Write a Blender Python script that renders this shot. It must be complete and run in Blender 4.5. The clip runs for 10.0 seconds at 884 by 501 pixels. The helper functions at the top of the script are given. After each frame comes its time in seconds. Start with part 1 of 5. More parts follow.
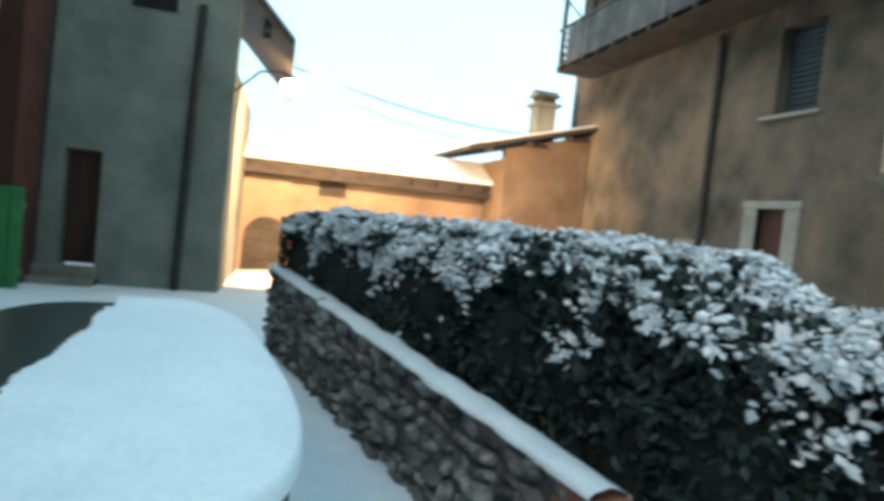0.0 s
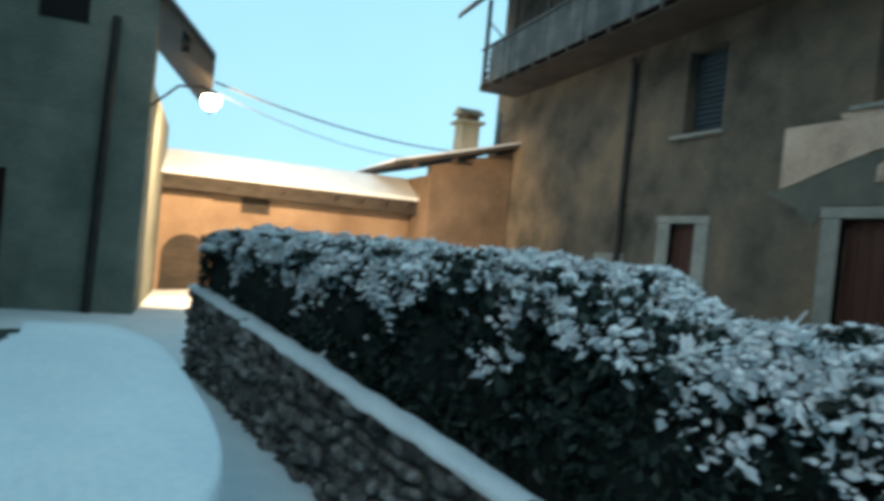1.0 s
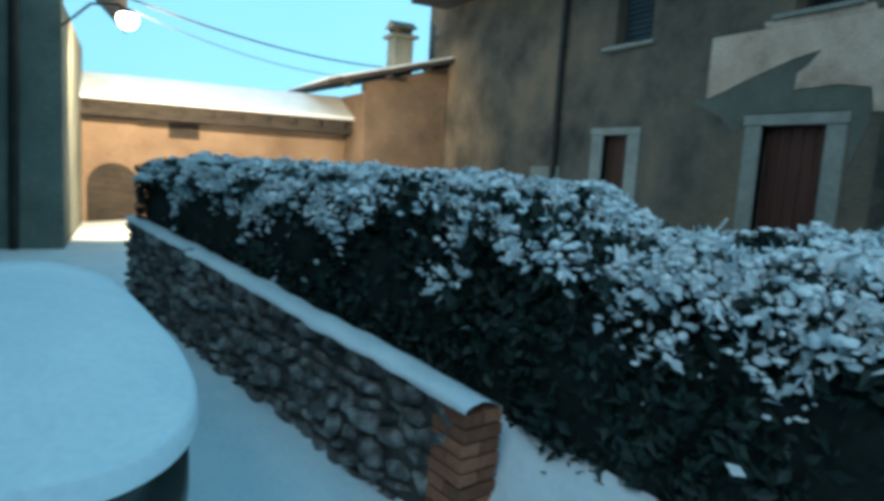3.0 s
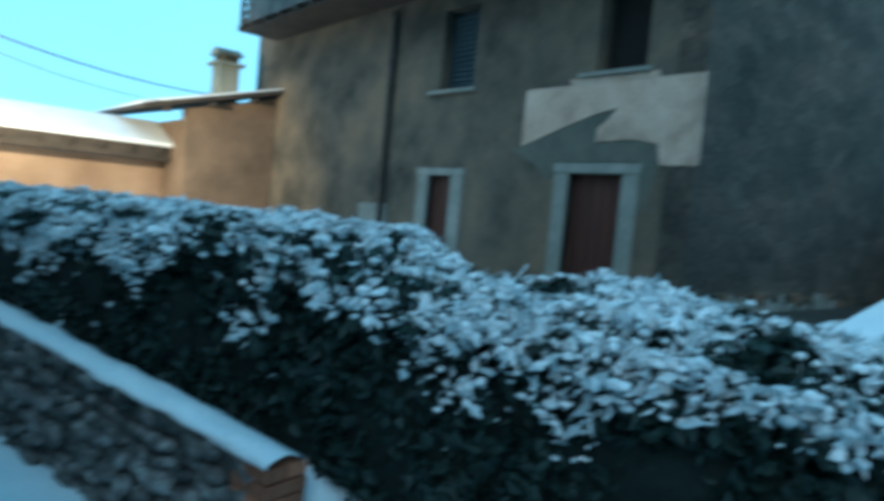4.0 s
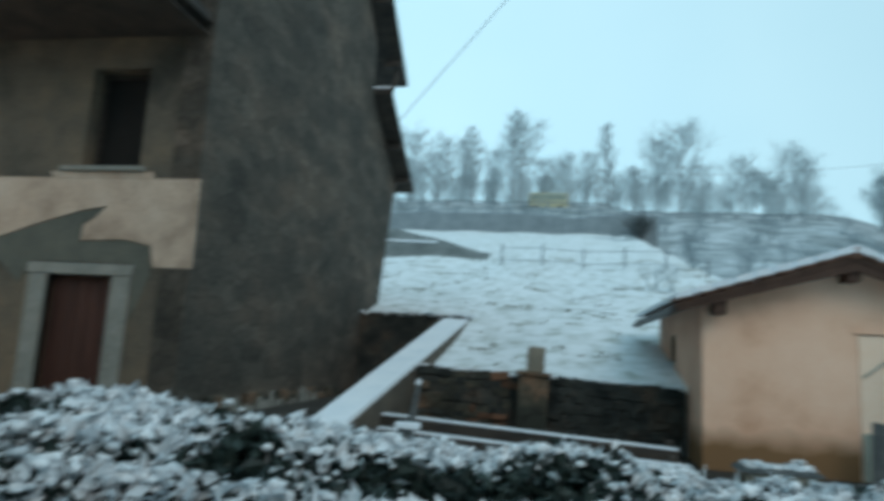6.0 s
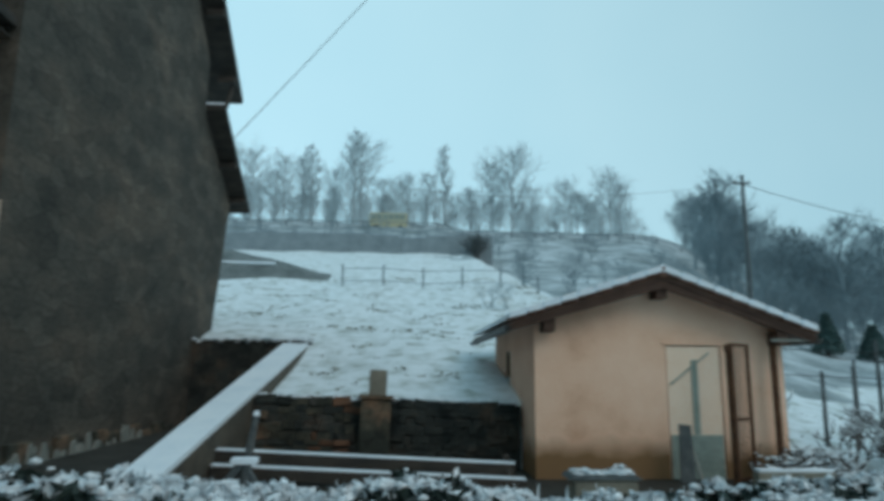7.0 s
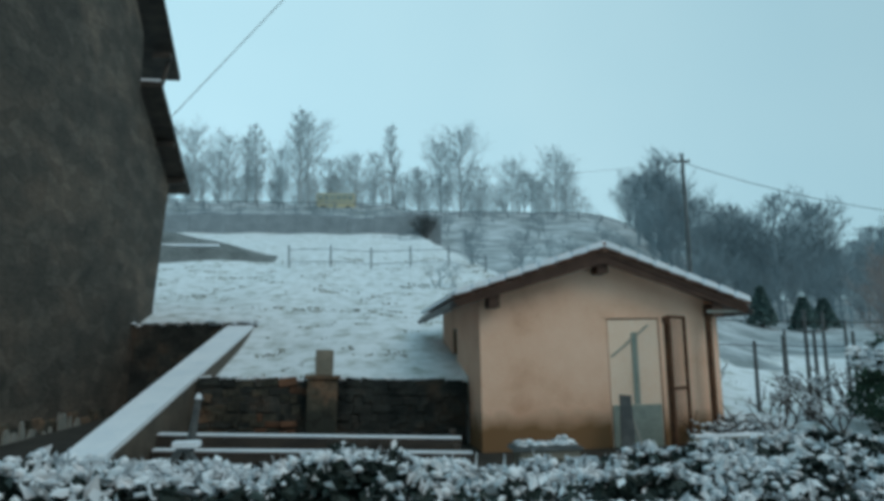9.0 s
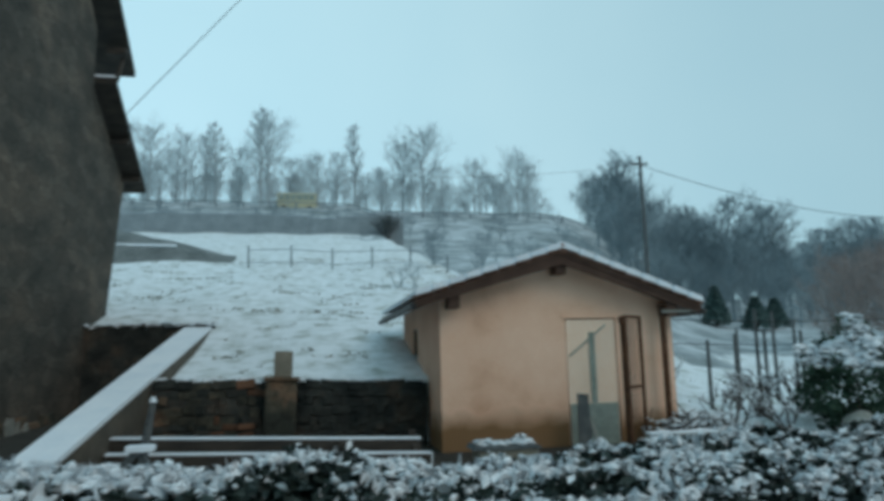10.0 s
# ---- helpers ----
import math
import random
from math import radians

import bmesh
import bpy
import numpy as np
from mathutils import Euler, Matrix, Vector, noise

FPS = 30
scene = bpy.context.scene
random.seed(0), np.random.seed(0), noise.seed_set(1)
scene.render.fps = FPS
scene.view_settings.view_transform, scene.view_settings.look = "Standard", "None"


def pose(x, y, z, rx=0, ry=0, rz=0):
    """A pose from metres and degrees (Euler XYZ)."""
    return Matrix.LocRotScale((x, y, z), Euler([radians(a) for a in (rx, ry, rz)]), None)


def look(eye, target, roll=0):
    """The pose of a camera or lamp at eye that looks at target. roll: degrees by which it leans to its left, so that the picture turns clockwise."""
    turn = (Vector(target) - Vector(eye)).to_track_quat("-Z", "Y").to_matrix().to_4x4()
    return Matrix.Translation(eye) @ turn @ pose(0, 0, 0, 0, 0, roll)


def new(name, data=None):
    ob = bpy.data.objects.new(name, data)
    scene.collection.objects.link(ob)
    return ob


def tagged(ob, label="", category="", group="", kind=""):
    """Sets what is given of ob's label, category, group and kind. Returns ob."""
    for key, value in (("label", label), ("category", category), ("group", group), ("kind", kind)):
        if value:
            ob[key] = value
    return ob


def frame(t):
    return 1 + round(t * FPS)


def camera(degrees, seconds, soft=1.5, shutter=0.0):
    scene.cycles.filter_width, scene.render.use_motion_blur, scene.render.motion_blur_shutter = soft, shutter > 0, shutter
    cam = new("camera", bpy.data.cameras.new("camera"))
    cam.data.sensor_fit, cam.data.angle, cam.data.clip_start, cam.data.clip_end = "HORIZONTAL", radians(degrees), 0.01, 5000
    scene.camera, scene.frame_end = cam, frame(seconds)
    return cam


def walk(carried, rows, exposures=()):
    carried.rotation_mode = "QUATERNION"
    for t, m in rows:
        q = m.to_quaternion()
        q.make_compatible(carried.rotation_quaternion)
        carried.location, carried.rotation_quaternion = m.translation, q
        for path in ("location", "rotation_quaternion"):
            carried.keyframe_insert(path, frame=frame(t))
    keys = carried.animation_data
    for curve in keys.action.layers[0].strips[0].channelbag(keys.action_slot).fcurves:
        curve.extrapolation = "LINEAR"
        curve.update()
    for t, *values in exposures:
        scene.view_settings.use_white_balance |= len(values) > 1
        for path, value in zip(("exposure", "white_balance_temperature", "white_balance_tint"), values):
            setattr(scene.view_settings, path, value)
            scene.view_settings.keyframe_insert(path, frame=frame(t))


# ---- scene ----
# ---- camera ----
cam = camera(66.8, 10.0, soft=4.0, shutter=0.9)
PATH = [
    (0, (-0.011, -0.207, 1.037), (-1.95, 0.275, 0.939), 6.1),
    (0.5, (0.01, -0.202, 1.049), (-1.894, 0.408, 0.971), 6.0),
    (1, (0.035, -0.2, 1.061), (-1.844, 0.484, 1.03), 5.6),
    (1.5, (0.06, -0.236, 1.113), (-1.732, 0.652, 1.104), 5.2),
    (2, (0.095, -0.215, 1.099), (-1.592, 0.858, 1.025), 5.0),
    (2.2, (0.074, -0.239, 1.032), (-1.601, 0.84, 0.854), 4.4),
    (3.3, (0.154, -0.298, 1.108), (-1.649, 0.531, 0.852), 3.5),
    (3.5, (0.145, -0.23, 1.11), (-1.592, 0.74, 0.906), 3.2),
    (4, (0.158, -0.182, 1.149), (-1.375, 1.097, 1.026), 5.4),
    (4.5, (0.111, -0.154, 1.148), (-1.169, 1.383, 1.172), 5.0),
    (5, (0.066, -0.092, 1.16), (-0.842, 1.683, 1.317), 4.5),
    (5.5, (0.201, -0.182, 1.119), (-0.366, 1.719, 1.369), 3.6),
    (6, (0.247, -0.159, 1.151), (-0.102, 1.788, 1.445), 3.3),
    (6.2, (0.242, -0.157, 1.173), (0.014, 1.805, 1.49), 2.6),
    (7.3, (0.245, -0.165, 1.225), (0.408, 1.794, 1.593), -0.0),
    (7.5, (0.304, -0.138, 1.215), (0.474, 1.821, 1.576), -0.2),
    (8, (0.325, -0.171, 1.2), (0.526, 1.786, 1.562), -0.7),
    (8.5, (0.318, -0.178, 1.187), (0.551, 1.779, 1.528), -0.9),
    (9, (0.317, -0.156, 1.184), (0.588, 1.802, 1.491), -1.0),
    (9.5, (0.308, -0.213, 1.167), (0.616, 1.74, 1.47), -0.9),
    (10, (0.348, -0.194, 1.184), (0.729, 1.745, 1.49), -1.4),
]
walk(cam, [(t, look(eye, target, roll)) for t, eye, target, roll in PATH],
     exposures=[(0.0, 0.85, 6400, 10), (0.6, 0.4, 6100, 6), (1.0, 0.1, 5700, 0), (1.5, -0.5, 5200, -6), (2.0, -0.35, 5200, -8), (3.5, 0.15, 4550, -10), (4.0, 0.25, 4400, -12), (4.5, 0.6, 4700, -10), (5.0, 0.65, 5300, -8), (5.5, 0.5, 6150, 2), (6.0, 0.25, 6200, 7), (7.5, 0.02, 6250, 6), (10.0, 0.02, 6350, 8)])

# ---- light ----
world = bpy.data.worlds.new("dusk_sky")
scene.world = world
world.use_nodes = True
wn, wl = world.node_tree.nodes, world.node_tree.links
wn.clear()
sky = wn.new("ShaderNodeTexSky")
sky.sky_type, sky.sun_disc, sky.sun_elevation, sky.sun_rotation = "NISHITA", False, radians(42), radians(130)
cloud = wn.new("ShaderNodeTexNoise")
cloud.inputs["Scale"].default_value, cloud.inputs["Detail"].default_value = 1.3, 4.0
ramp = wn.new("ShaderNodeValToRGB")
ramp.color_ramp.elements[0].position, ramp.color_ramp.elements[1].position = 0.3, 0.75
ramp.color_ramp.elements[0].color, ramp.color_ramp.elements[1].color = (4.3, 7.2, 8.3, 1), (5.6, 8.3, 9.1, 1)
mixc = wn.new("ShaderNodeMix")
mixc.data_type = "RGBA"
mixc.inputs[0].default_value = 0.85
bg = wn.new("ShaderNodeBackground")
bg.inputs["Strength"].default_value = 0.095
wout = wn.new("ShaderNodeOutputWorld")
wl.new(cloud.outputs["Fac"], ramp.inputs["Fac"])
wl.new(sky.outputs["Color"], mixc.inputs[6])
wl.new(ramp.outputs["Color"], mixc.inputs[7])
dirn, dotp, span, tone = wn.new("ShaderNodeTexCoord"), wn.new("ShaderNodeVectorMath"), wn.new("ShaderNodeMapRange"), wn.new("ShaderNodeVectorMath")
dotp.operation, tone.operation = "DOT_PRODUCT", "SCALE"
dotp.inputs[1].default_value = (-0.83, 0.55, -0.1)
span.inputs["From Min"].default_value, span.inputs["From Max"].default_value = -1.0, 1.0
span.inputs["To Min"].default_value, span.inputs["To Max"].default_value = 0.55, 1.28
wl.new(dirn.outputs["Generated"], dotp.inputs[0])
wl.new(dotp.outputs["Value"], span.inputs["Value"])
wl.new(mixc.outputs[2], tone.inputs[0])
wl.new(span.outputs["Result"], tone.inputs["Scale"])
wl.new(tone.outputs["Vector"], bg.inputs["Color"])
wl.new(bg.outputs["Background"], wout.inputs["Surface"])

sun = bpy.data.lights.new("overcast_sun", "SUN")
sun.energy, sun.angle, sun.color = 0.7, radians(35), (1.0, 0.92, 0.84)
new("overcast_sun", sun).matrix_world = look((20, -20, 26), (0, 4, 0))

bulb = bpy.data.lights.new("street_lamp_light", "SPOT")
bulb.energy, bulb.color, bulb.shadow_soft_size = 4600, (1.0, 0.62, 0.32), 0.12
bulb.spot_size, bulb.spot_blend = radians(128), 0.5
new("street_lamp_light", bulb).matrix_world = look((-14.28, -0.07, 3.28), (-19.0, 1.6, 1.4))


# ---- materials ----
def nodes_of(name):
    m = bpy.data.materials.new(name)
    m.use_nodes = True
    return m, m.node_tree.nodes, m.node_tree.links, m.node_tree.nodes["Principled BSDF"]


def surface(name, colors, scale=3.0, rough=0.85, bump=0.3, fine=40.0, metal=0.0, spread=(0.3, 0.7), vary=0.0, spec=0.3, stretch=(1, 1, 1), cells=0.0):
    """A two-scale mottled surface: large stains between the colours, fine grain and relief."""
    m, n, l, p = nodes_of(name)
    mp = n.new("ShaderNodeMapping")
    mp.inputs["Scale"].default_value = stretch
    geo = n.new("ShaderNodeNewGeometry")
    l.new(geo.outputs["Position"], mp.inputs["Vector"])
    a, b = n.new("ShaderNodeTexNoise"), n.new("ShaderNodeTexNoise")
    a.inputs["Scale"].default_value, a.inputs["Detail"].default_value, a.inputs["Roughness"].default_value = scale, 6, 0.6
    b.inputs["Scale"].default_value, b.inputs["Detail"].default_value = fine, 4
    l.new(mp.outputs["Vector"], a.inputs["Vector"])
    l.new(mp.outputs["Vector"], b.inputs["Vector"])
    r = n.new("ShaderNodeValToRGB")
    while len(r.color_ramp.elements) < len(colors):
        r.color_ramp.elements.new(0.5)
    for i, c in enumerate(colors):
        r.color_ramp.elements[i].position = spread[0] + (spread[1] - spread[0]) * i / max(1, len(colors) - 1)
        r.color_ramp.elements[i].color = (*c, 1)
    l.new(a.outputs["Fac"], r.inputs["Fac"])
    mx = n.new("ShaderNodeMix")
    mx.data_type, mx.blend_type = "RGBA", "OVERLAY"
    mx.inputs[0].default_value = 0.45
    l.new(r.outputs["Color"], mx.inputs[6])
    l.new(b.outputs["Fac"], mx.inputs[7])
    last = mx.outputs[2]
    if cells:
        vo, ve, cr = n.new("ShaderNodeTexVoronoi"), n.new("ShaderNodeTexVoronoi"), n.new("ShaderNodeMapRange")
        ve.feature = "DISTANCE_TO_EDGE"
        vo.inputs["Scale"].default_value = ve.inputs["Scale"].default_value = cells
        warp = n.new("ShaderNodeVectorMath")
        warp.operation = "MULTIPLY_ADD"
        warp.inputs[1].default_value = (0.16, 0.16, 0.16)
        l.new(a.outputs["Color"], warp.inputs[0])
        l.new(mp.outputs["Vector"], warp.inputs[2])
        l.new(warp.outputs["Vector"], vo.inputs["Vector"])
        l.new(warp.outputs["Vector"], ve.inputs["Vector"])
        hv, sx = n.new("ShaderNodeHueSaturation"), n.new("ShaderNodeSeparateColor")
        l.new(vo.outputs["Color"], sx.inputs["Color"])
        cr.inputs["To Min"].default_value, cr.inputs["To Max"].default_value = 0.80, 1.25
        l.new(sx.outputs["Red"], cr.inputs["Value"])
        l.new(cr.outputs["Result"], hv.inputs["Value"])
        l.new(last, hv.inputs["Color"])
        jr = n.new("ShaderNodeMapRange")
        jr.inputs["From Max"].default_value, jr.inputs["To Min"].default_value = 0.06, 0.75
        l.new(ve.outputs["Distance"], jr.inputs["Value"])
        jm = n.new("ShaderNodeVectorMath")
        jm.operation = "SCALE"
        l.new(hv.outputs["Color"], jm.inputs[0])
        l.new(jr.outputs["Result"], jm.inputs["Scale"])
        last = jm.outputs["Vector"]
    if vary:
        oi, hs, mr = n.new("ShaderNodeObjectInfo"), n.new("ShaderNodeHueSaturation"), n.new("ShaderNodeMapRange")
        mr.inputs["To Min"].default_value, mr.inputs["To Max"].default_value = 1 - vary, 1 + vary
        l.new(oi.outputs["Random"], mr.inputs["Value"])
        l.new(mr.outputs["Result"], hs.inputs["Value"])
        l.new(last, hs.inputs["Color"])
        last = hs.outputs["Color"]
    l.new(last, p.inputs["Base Color"])
    p.inputs["Roughness"].default_value, p.inputs["Metallic"].default_value, p.inputs["Specular IOR Level"].default_value = rough, metal, spec
    if bump:
        bp = n.new("ShaderNodeBump")
        bp.inputs["Strength"].default_value, bp.inputs["Distance"].default_value = bump, 0.02
        l.new(b.outputs["Fac"], bp.inputs["Height"])
        l.new(bp.outputs["Normal"], p.inputs["Normal"])
    return m


def leafy(name, dark, light, rough=0.6):
    m, n, l, p = nodes_of(name)
    g, r = n.new("ShaderNodeNewGeometry"), n.new("ShaderNodeValToRGB")
    r.color_ramp.elements[0].color, r.color_ramp.elements[1].color = (*dark, 1), (*light, 1)
    l.new(g.outputs["Random Per Island"], r.inputs["Fac"])
    l.new(r.outputs["Color"], p.inputs["Base Color"])
    p.inputs["Roughness"].default_value = rough
    p.inputs["Specular IOR Level"].default_value = 0.3
    return m


SNOW = surface("snow", [(0.70, 0.76, 0.82), (0.84, 0.87, 0.90)], 2.0, 0.75, 0.35, 30, spec=0.2)
SNOW_CLUMP = leafy("snow_clump", (0.48, 0.54, 0.58), (0.86, 0.88, 0.90), 0.8)
# Next two: far earth, walls and rails, greyed to stand for haze.
BANK = surface("hazed_earth", [(0.10, 0.115, 0.115), (0.20, 0.22, 0.22)], 1.2, 0.95, 0.5, 8)
FARWALL = surface("hazed_stone_wall", [(0.17, 0.20, 0.215), (0.27, 0.31, 0.33)], 0.8, 0.95, 0.4, 6)
FIELD = surface("snowy_grass", [(0.40, 0.43, 0.40), (0.62, 0.66, 0.67), (0.76, 0.80, 0.83)], 2.3, 0.9, 0.9, 15, spread=(0.33, 0.56))
# Thin snow on scrub; its dull grey also stands for haze on the slope.
SCRUB = surface("hazy_snowed_scrub", [(0.16, 0.19, 0.19), (0.32, 0.36, 0.38), (0.55, 0.60, 0.63)], 0.35, 0.95, 0.8, 4, spread=(0.32, 0.66))
SOIL = surface("wet_soil", [(0.022, 0.021, 0.018), (0.055, 0.05, 0.042)], 1.6, 0.9, 0.6, 12)
STUCCO = surface("old_stucco", [(0.052, 0.049, 0.04), (0.115, 0.10, 0.078), (0.18, 0.14, 0.097)], 0.75, 0.92, 0.5, 26, spread=(0.34, 0.66))
STUCCO_GREY = surface("grey_render", [(0.13, 0.145, 0.12), (0.28, 0.275, 0.225)], 0.9, 0.92, 0.4, 24)
STONEWORK = surface("rubble_masonry", [(0.042, 0.041, 0.035), (0.080, 0.070, 0.057), (0.136, 0.105, 0.08)], 1.3, 0.95, 0.9, 14, spread=(0.28, 0.74), cells=3.4, stretch=(1, 0.5, 1))
CEMENT = surface("cement_patch", [(0.085, 0.092, 0.08), (0.145, 0.145, 0.12)], 1.8, 0.92, 0.3, 30)
PLASTER = surface("cream_plaster", [(0.28, 0.215, 0.165), (0.46, 0.36, 0.28), (0.57, 0.47, 0.38)], 1.7, 0.9, 0.2, 30)
SURROUND = surface("pale_stone", [(0.19, 0.20, 0.18), (0.31, 0.31, 0.28)], 2.0, 0.85, 0.3, 30)
DOORWOOD = surface("red_brown_wood", [(0.035, 0.015, 0.011), (0.07, 0.028, 0.02)], 2.5, 0.6, 0.3, 40, stretch=(3, 3, 0.4))
DARKWOOD = surface("dark_timber", [(0.03, 0.027, 0.024), (0.075, 0.06, 0.048)], 2.0, 0.8, 0.5, 30, stretch=(1, 1, 4))
GREYWOOD = surface("weathered_boards", [(0.06, 0.07, 0.075), (0.13, 0.14, 0.14)], 2.0, 0.85, 0.4, 30, vary=0.3)
SHUTTER = surface("dark_blue_shutter", [(0.02, 0.035, 0.045), (0.035, 0.055, 0.07)], 3, 0.6, 0.2, 30)
# Near black: the shade of unlit rooms put into the colour.
DARKNESS = surface("unlit_room_black", [(0.012, 0.011, 0.010), (0.02, 0.018, 0.016)], 2, 0.9, 0.0, 20)
PIPE = surface("dark_metal_pipe", [(0.03, 0.03, 0.03), (0.06, 0.055, 0.05)], 4, 0.5, 0.1, 40, metal=0.5)
STONE = surface("field_stone", [(0.05, 0.05, 0.05), (0.13, 0.12, 0.115), (0.30, 0.29, 0.28)], 7.0, 0.9, 0.8, 40, spread=(0.36, 0.62), vary=0.35)
MORTAR = surface("dark_mortar", [(0.05, 0.048, 0.045), (0.11, 0.10, 0.09)], 3, 0.95, 0.6, 30)
BRICK = surface("old_brick", [(0.20, 0.085, 0.05), (0.34, 0.16, 0.09)], 4, 0.9, 0.5, 40, vary=0.35)
DIMBRICK = surface("damp_old_brick", [(0.075, 0.045, 0.03), (0.17, 0.085, 0.05)], 3, 0.92, 0.6, 30, vary=0.4)
OLDWALL = surface("mossy_old_wall", [(0.035, 0.037, 0.03), (0.085, 0.075, 0.055), (0.20, 0.12, 0.075)], 1.7, 0.95, 0.8, 14, spread=(0.40, 0.68), cells=4.0)
DARKWALL = surface("dark_blotched_wall", [(0.018, 0.022, 0.021), (0.042, 0.044, 0.039), (0.085, 0.062, 0.046)], 1.9, 0.95, 0.8, 14, spread=(0.34, 0.72), cells=3.5)
PARAPET = surface("damp_brown_concrete", [(0.06, 0.055, 0.045), (0.13, 0.105, 0.08)], 2.2, 0.9, 0.4, 30)
CONCRETE = surface("stained_concrete", [(0.16, 0.15, 0.12), (0.28, 0.25, 0.20)], 2.2, 0.9, 0.4, 30)
def damp_foot(m, colour, level, depth):
    """Brown damp stain with an uneven upper edge at the foot of a rendered wall."""
    n, l = m.node_tree.nodes, m.node_tree.links
    p = n["Principled BSDF"]
    before = p.inputs["Base Color"].links[0].from_socket
    geo, sep, ns, add, rise, mx = (n.new("ShaderNode" + k) for k in ("NewGeometry", "SeparateXYZ", "TexNoise", "Math", "MapRange", "Mix"))
    ns.inputs["Scale"].default_value, ns.inputs["Detail"].default_value = 2.2, 5
    add.operation = "MULTIPLY_ADD"
    add.inputs[1].default_value = -0.5
    l.new(geo.outputs["Position"], sep.inputs["Vector"])
    l.new(geo.outputs["Position"], ns.inputs["Vector"])
    l.new(ns.outputs["Fac"], add.inputs[0])
    l.new(sep.outputs["Z"], add.inputs[2])
    rise.inputs["From Min"].default_value, rise.inputs["From Max"].default_value = level - 0.25 + depth, level - 0.25 - depth
    l.new(add.outputs["Value"], rise.inputs["Value"])
    mx.data_type = "RGBA"
    mx.inputs[7].default_value = (*colour, 1)
    l.new(rise.outputs["Result"], mx.inputs[0])
    l.new(before, mx.inputs[6])
    l.new(mx.outputs[2], p.inputs["Base Color"])


SHEDWALL = surface("ochre_render", [(0.60, 0.33, 0.21), (0.80, 0.51, 0.36), (0.86, 0.58, 0.43)], 1.1, 0.9, 0.2, 40, spread=(0.22, 0.66))
damp_foot(SHEDWALL, (0.24, 0.135, 0.065), 0.10, 0.16)
TILE = surface("clay_tile", [(0.16, 0.08, 0.055), (0.26, 0.14, 0.10)], 4, 0.85, 0.4, 30, vary=0.25)
BEAM = surface("brown_roof_timber", [(0.05, 0.026, 0.018), (0.09, 0.05, 0.035)], 3, 0.75, 0.3, 40)
RUST = surface("rusty_iron", [(0.06, 0.03, 0.018), (0.13, 0.06, 0.03)], 8, 0.8, 0.4, 60, metal=0.3)
PALEDOOR = surface("pale_painted_sheet", [(0.86, 0.63, 0.47), (0.93, 0.73, 0.58)], 1.5, 0.6, 0.1, 30)
FILMY = surface("greenish_mesh_sheet", [(0.20, 0.25, 0.22), (0.34, 0.38, 0.34)], 3, 0.6, 0.2, 30)
POST = surface("grey_post", [(0.06, 0.07, 0.075), (0.13, 0.14, 0.14)], 5, 0.85, 0.3, 40)
BARK = surface("bark", [(0.05, 0.04, 0.035), (0.11, 0.09, 0.08)], 6, 0.95, 0.5, 40)
# Next three: far twigs and bark paled so that haze is in the colour.
HAZETWIG = surface("haze_pale_twigs", [(0.42, 0.48, 0.50), (0.60, 0.66, 0.68)], 0.2, 0.95, 0.0, 20)
HAZETRUNK = surface("haze_pale_bark", [(0.34, 0.39, 0.41), (0.46, 0.51, 0.53)], 0.6, 0.95, 0.2, 20)
WOODTWIG = surface("hazy_twigs", [(0.165, 0.215, 0.24), (0.28, 0.345, 0.375)], 0.1, 0.95, 0.0, 20)
RUSSET = surface("russet_twigs", [(0.24, 0.20, 0.19), (0.38, 0.31, 0.29)], 0.3, 0.95, 0.0, 20)
HEDGE = leafy("hedge_leaf", (0.008, 0.016, 0.014), (0.036, 0.054, 0.046), 0.55)
# Far conifer needles lightened; the haze is in their colour.
FIRHAZE = leafy("hazed_evergreen_leaf", (0.055, 0.095, 0.09), (0.11, 0.16, 0.15), 0.8)
GRASS = leafy("winter_grass", (0.16, 0.17, 0.14), (0.38, 0.39, 0.34), 0.9)
FIR = leafy("evergreen_leaf", (0.012, 0.035, 0.022), (0.05, 0.09, 0.055), 0.6)
CARPAINT = surface("dark_green_paint", [(0.02, 0.03, 0.028), (0.03, 0.04, 0.037)], 2, 0.3, 0.0, 30, spec=0.5)
GLASSY = surface("dark_glass", [(0.012, 0.014, 0.016), (0.02, 0.022, 0.024)], 2, 0.1, 0.0, 30, spec=0.6)
RUBBER = surface("tyre_rubber", [(0.015, 0.015, 0.015), (0.03, 0.03, 0.03)], 6, 0.9, 0.2, 40)
CHROME = surface("grey_alloy", [(0.3, 0.3, 0.31), (0.42, 0.42, 0.43)], 6, 0.4, 0.0, 40, metal=0.8)
# Bus yellow, dulled and lightened for the haze it stands in.
YELLOW = surface("hazed_yellow_paint", [(0.46, 0.43, 0.28), (0.55, 0.50, 0.33)], 1, 0.5, 0.0, 30)
GREEN = surface("green_painted_board", [(0.03, 0.15, 0.05), (0.06, 0.26, 0.09)], 2, 0.6, 0.1, 30)
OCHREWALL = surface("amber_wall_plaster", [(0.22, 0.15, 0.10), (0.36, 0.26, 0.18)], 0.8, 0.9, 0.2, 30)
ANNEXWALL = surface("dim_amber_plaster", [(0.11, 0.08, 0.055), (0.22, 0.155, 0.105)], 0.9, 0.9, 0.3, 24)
CABLE = surface("black_cable", [(0.02, 0.02, 0.02), (0.03, 0.03, 0.03)], 5, 0.7, 0.0, 40)
GLOW = bpy.data.materials.new("lamp_glass")
GLOW.use_nodes = True
GLOW.node_tree.nodes["Principled BSDF"].inputs["Emission Color"].default_value = (1.0, 0.72, 0.42, 1)
GLOW.node_tree.nodes["Principled BSDF"].inputs["Emission Strength"].default_value = 40.0


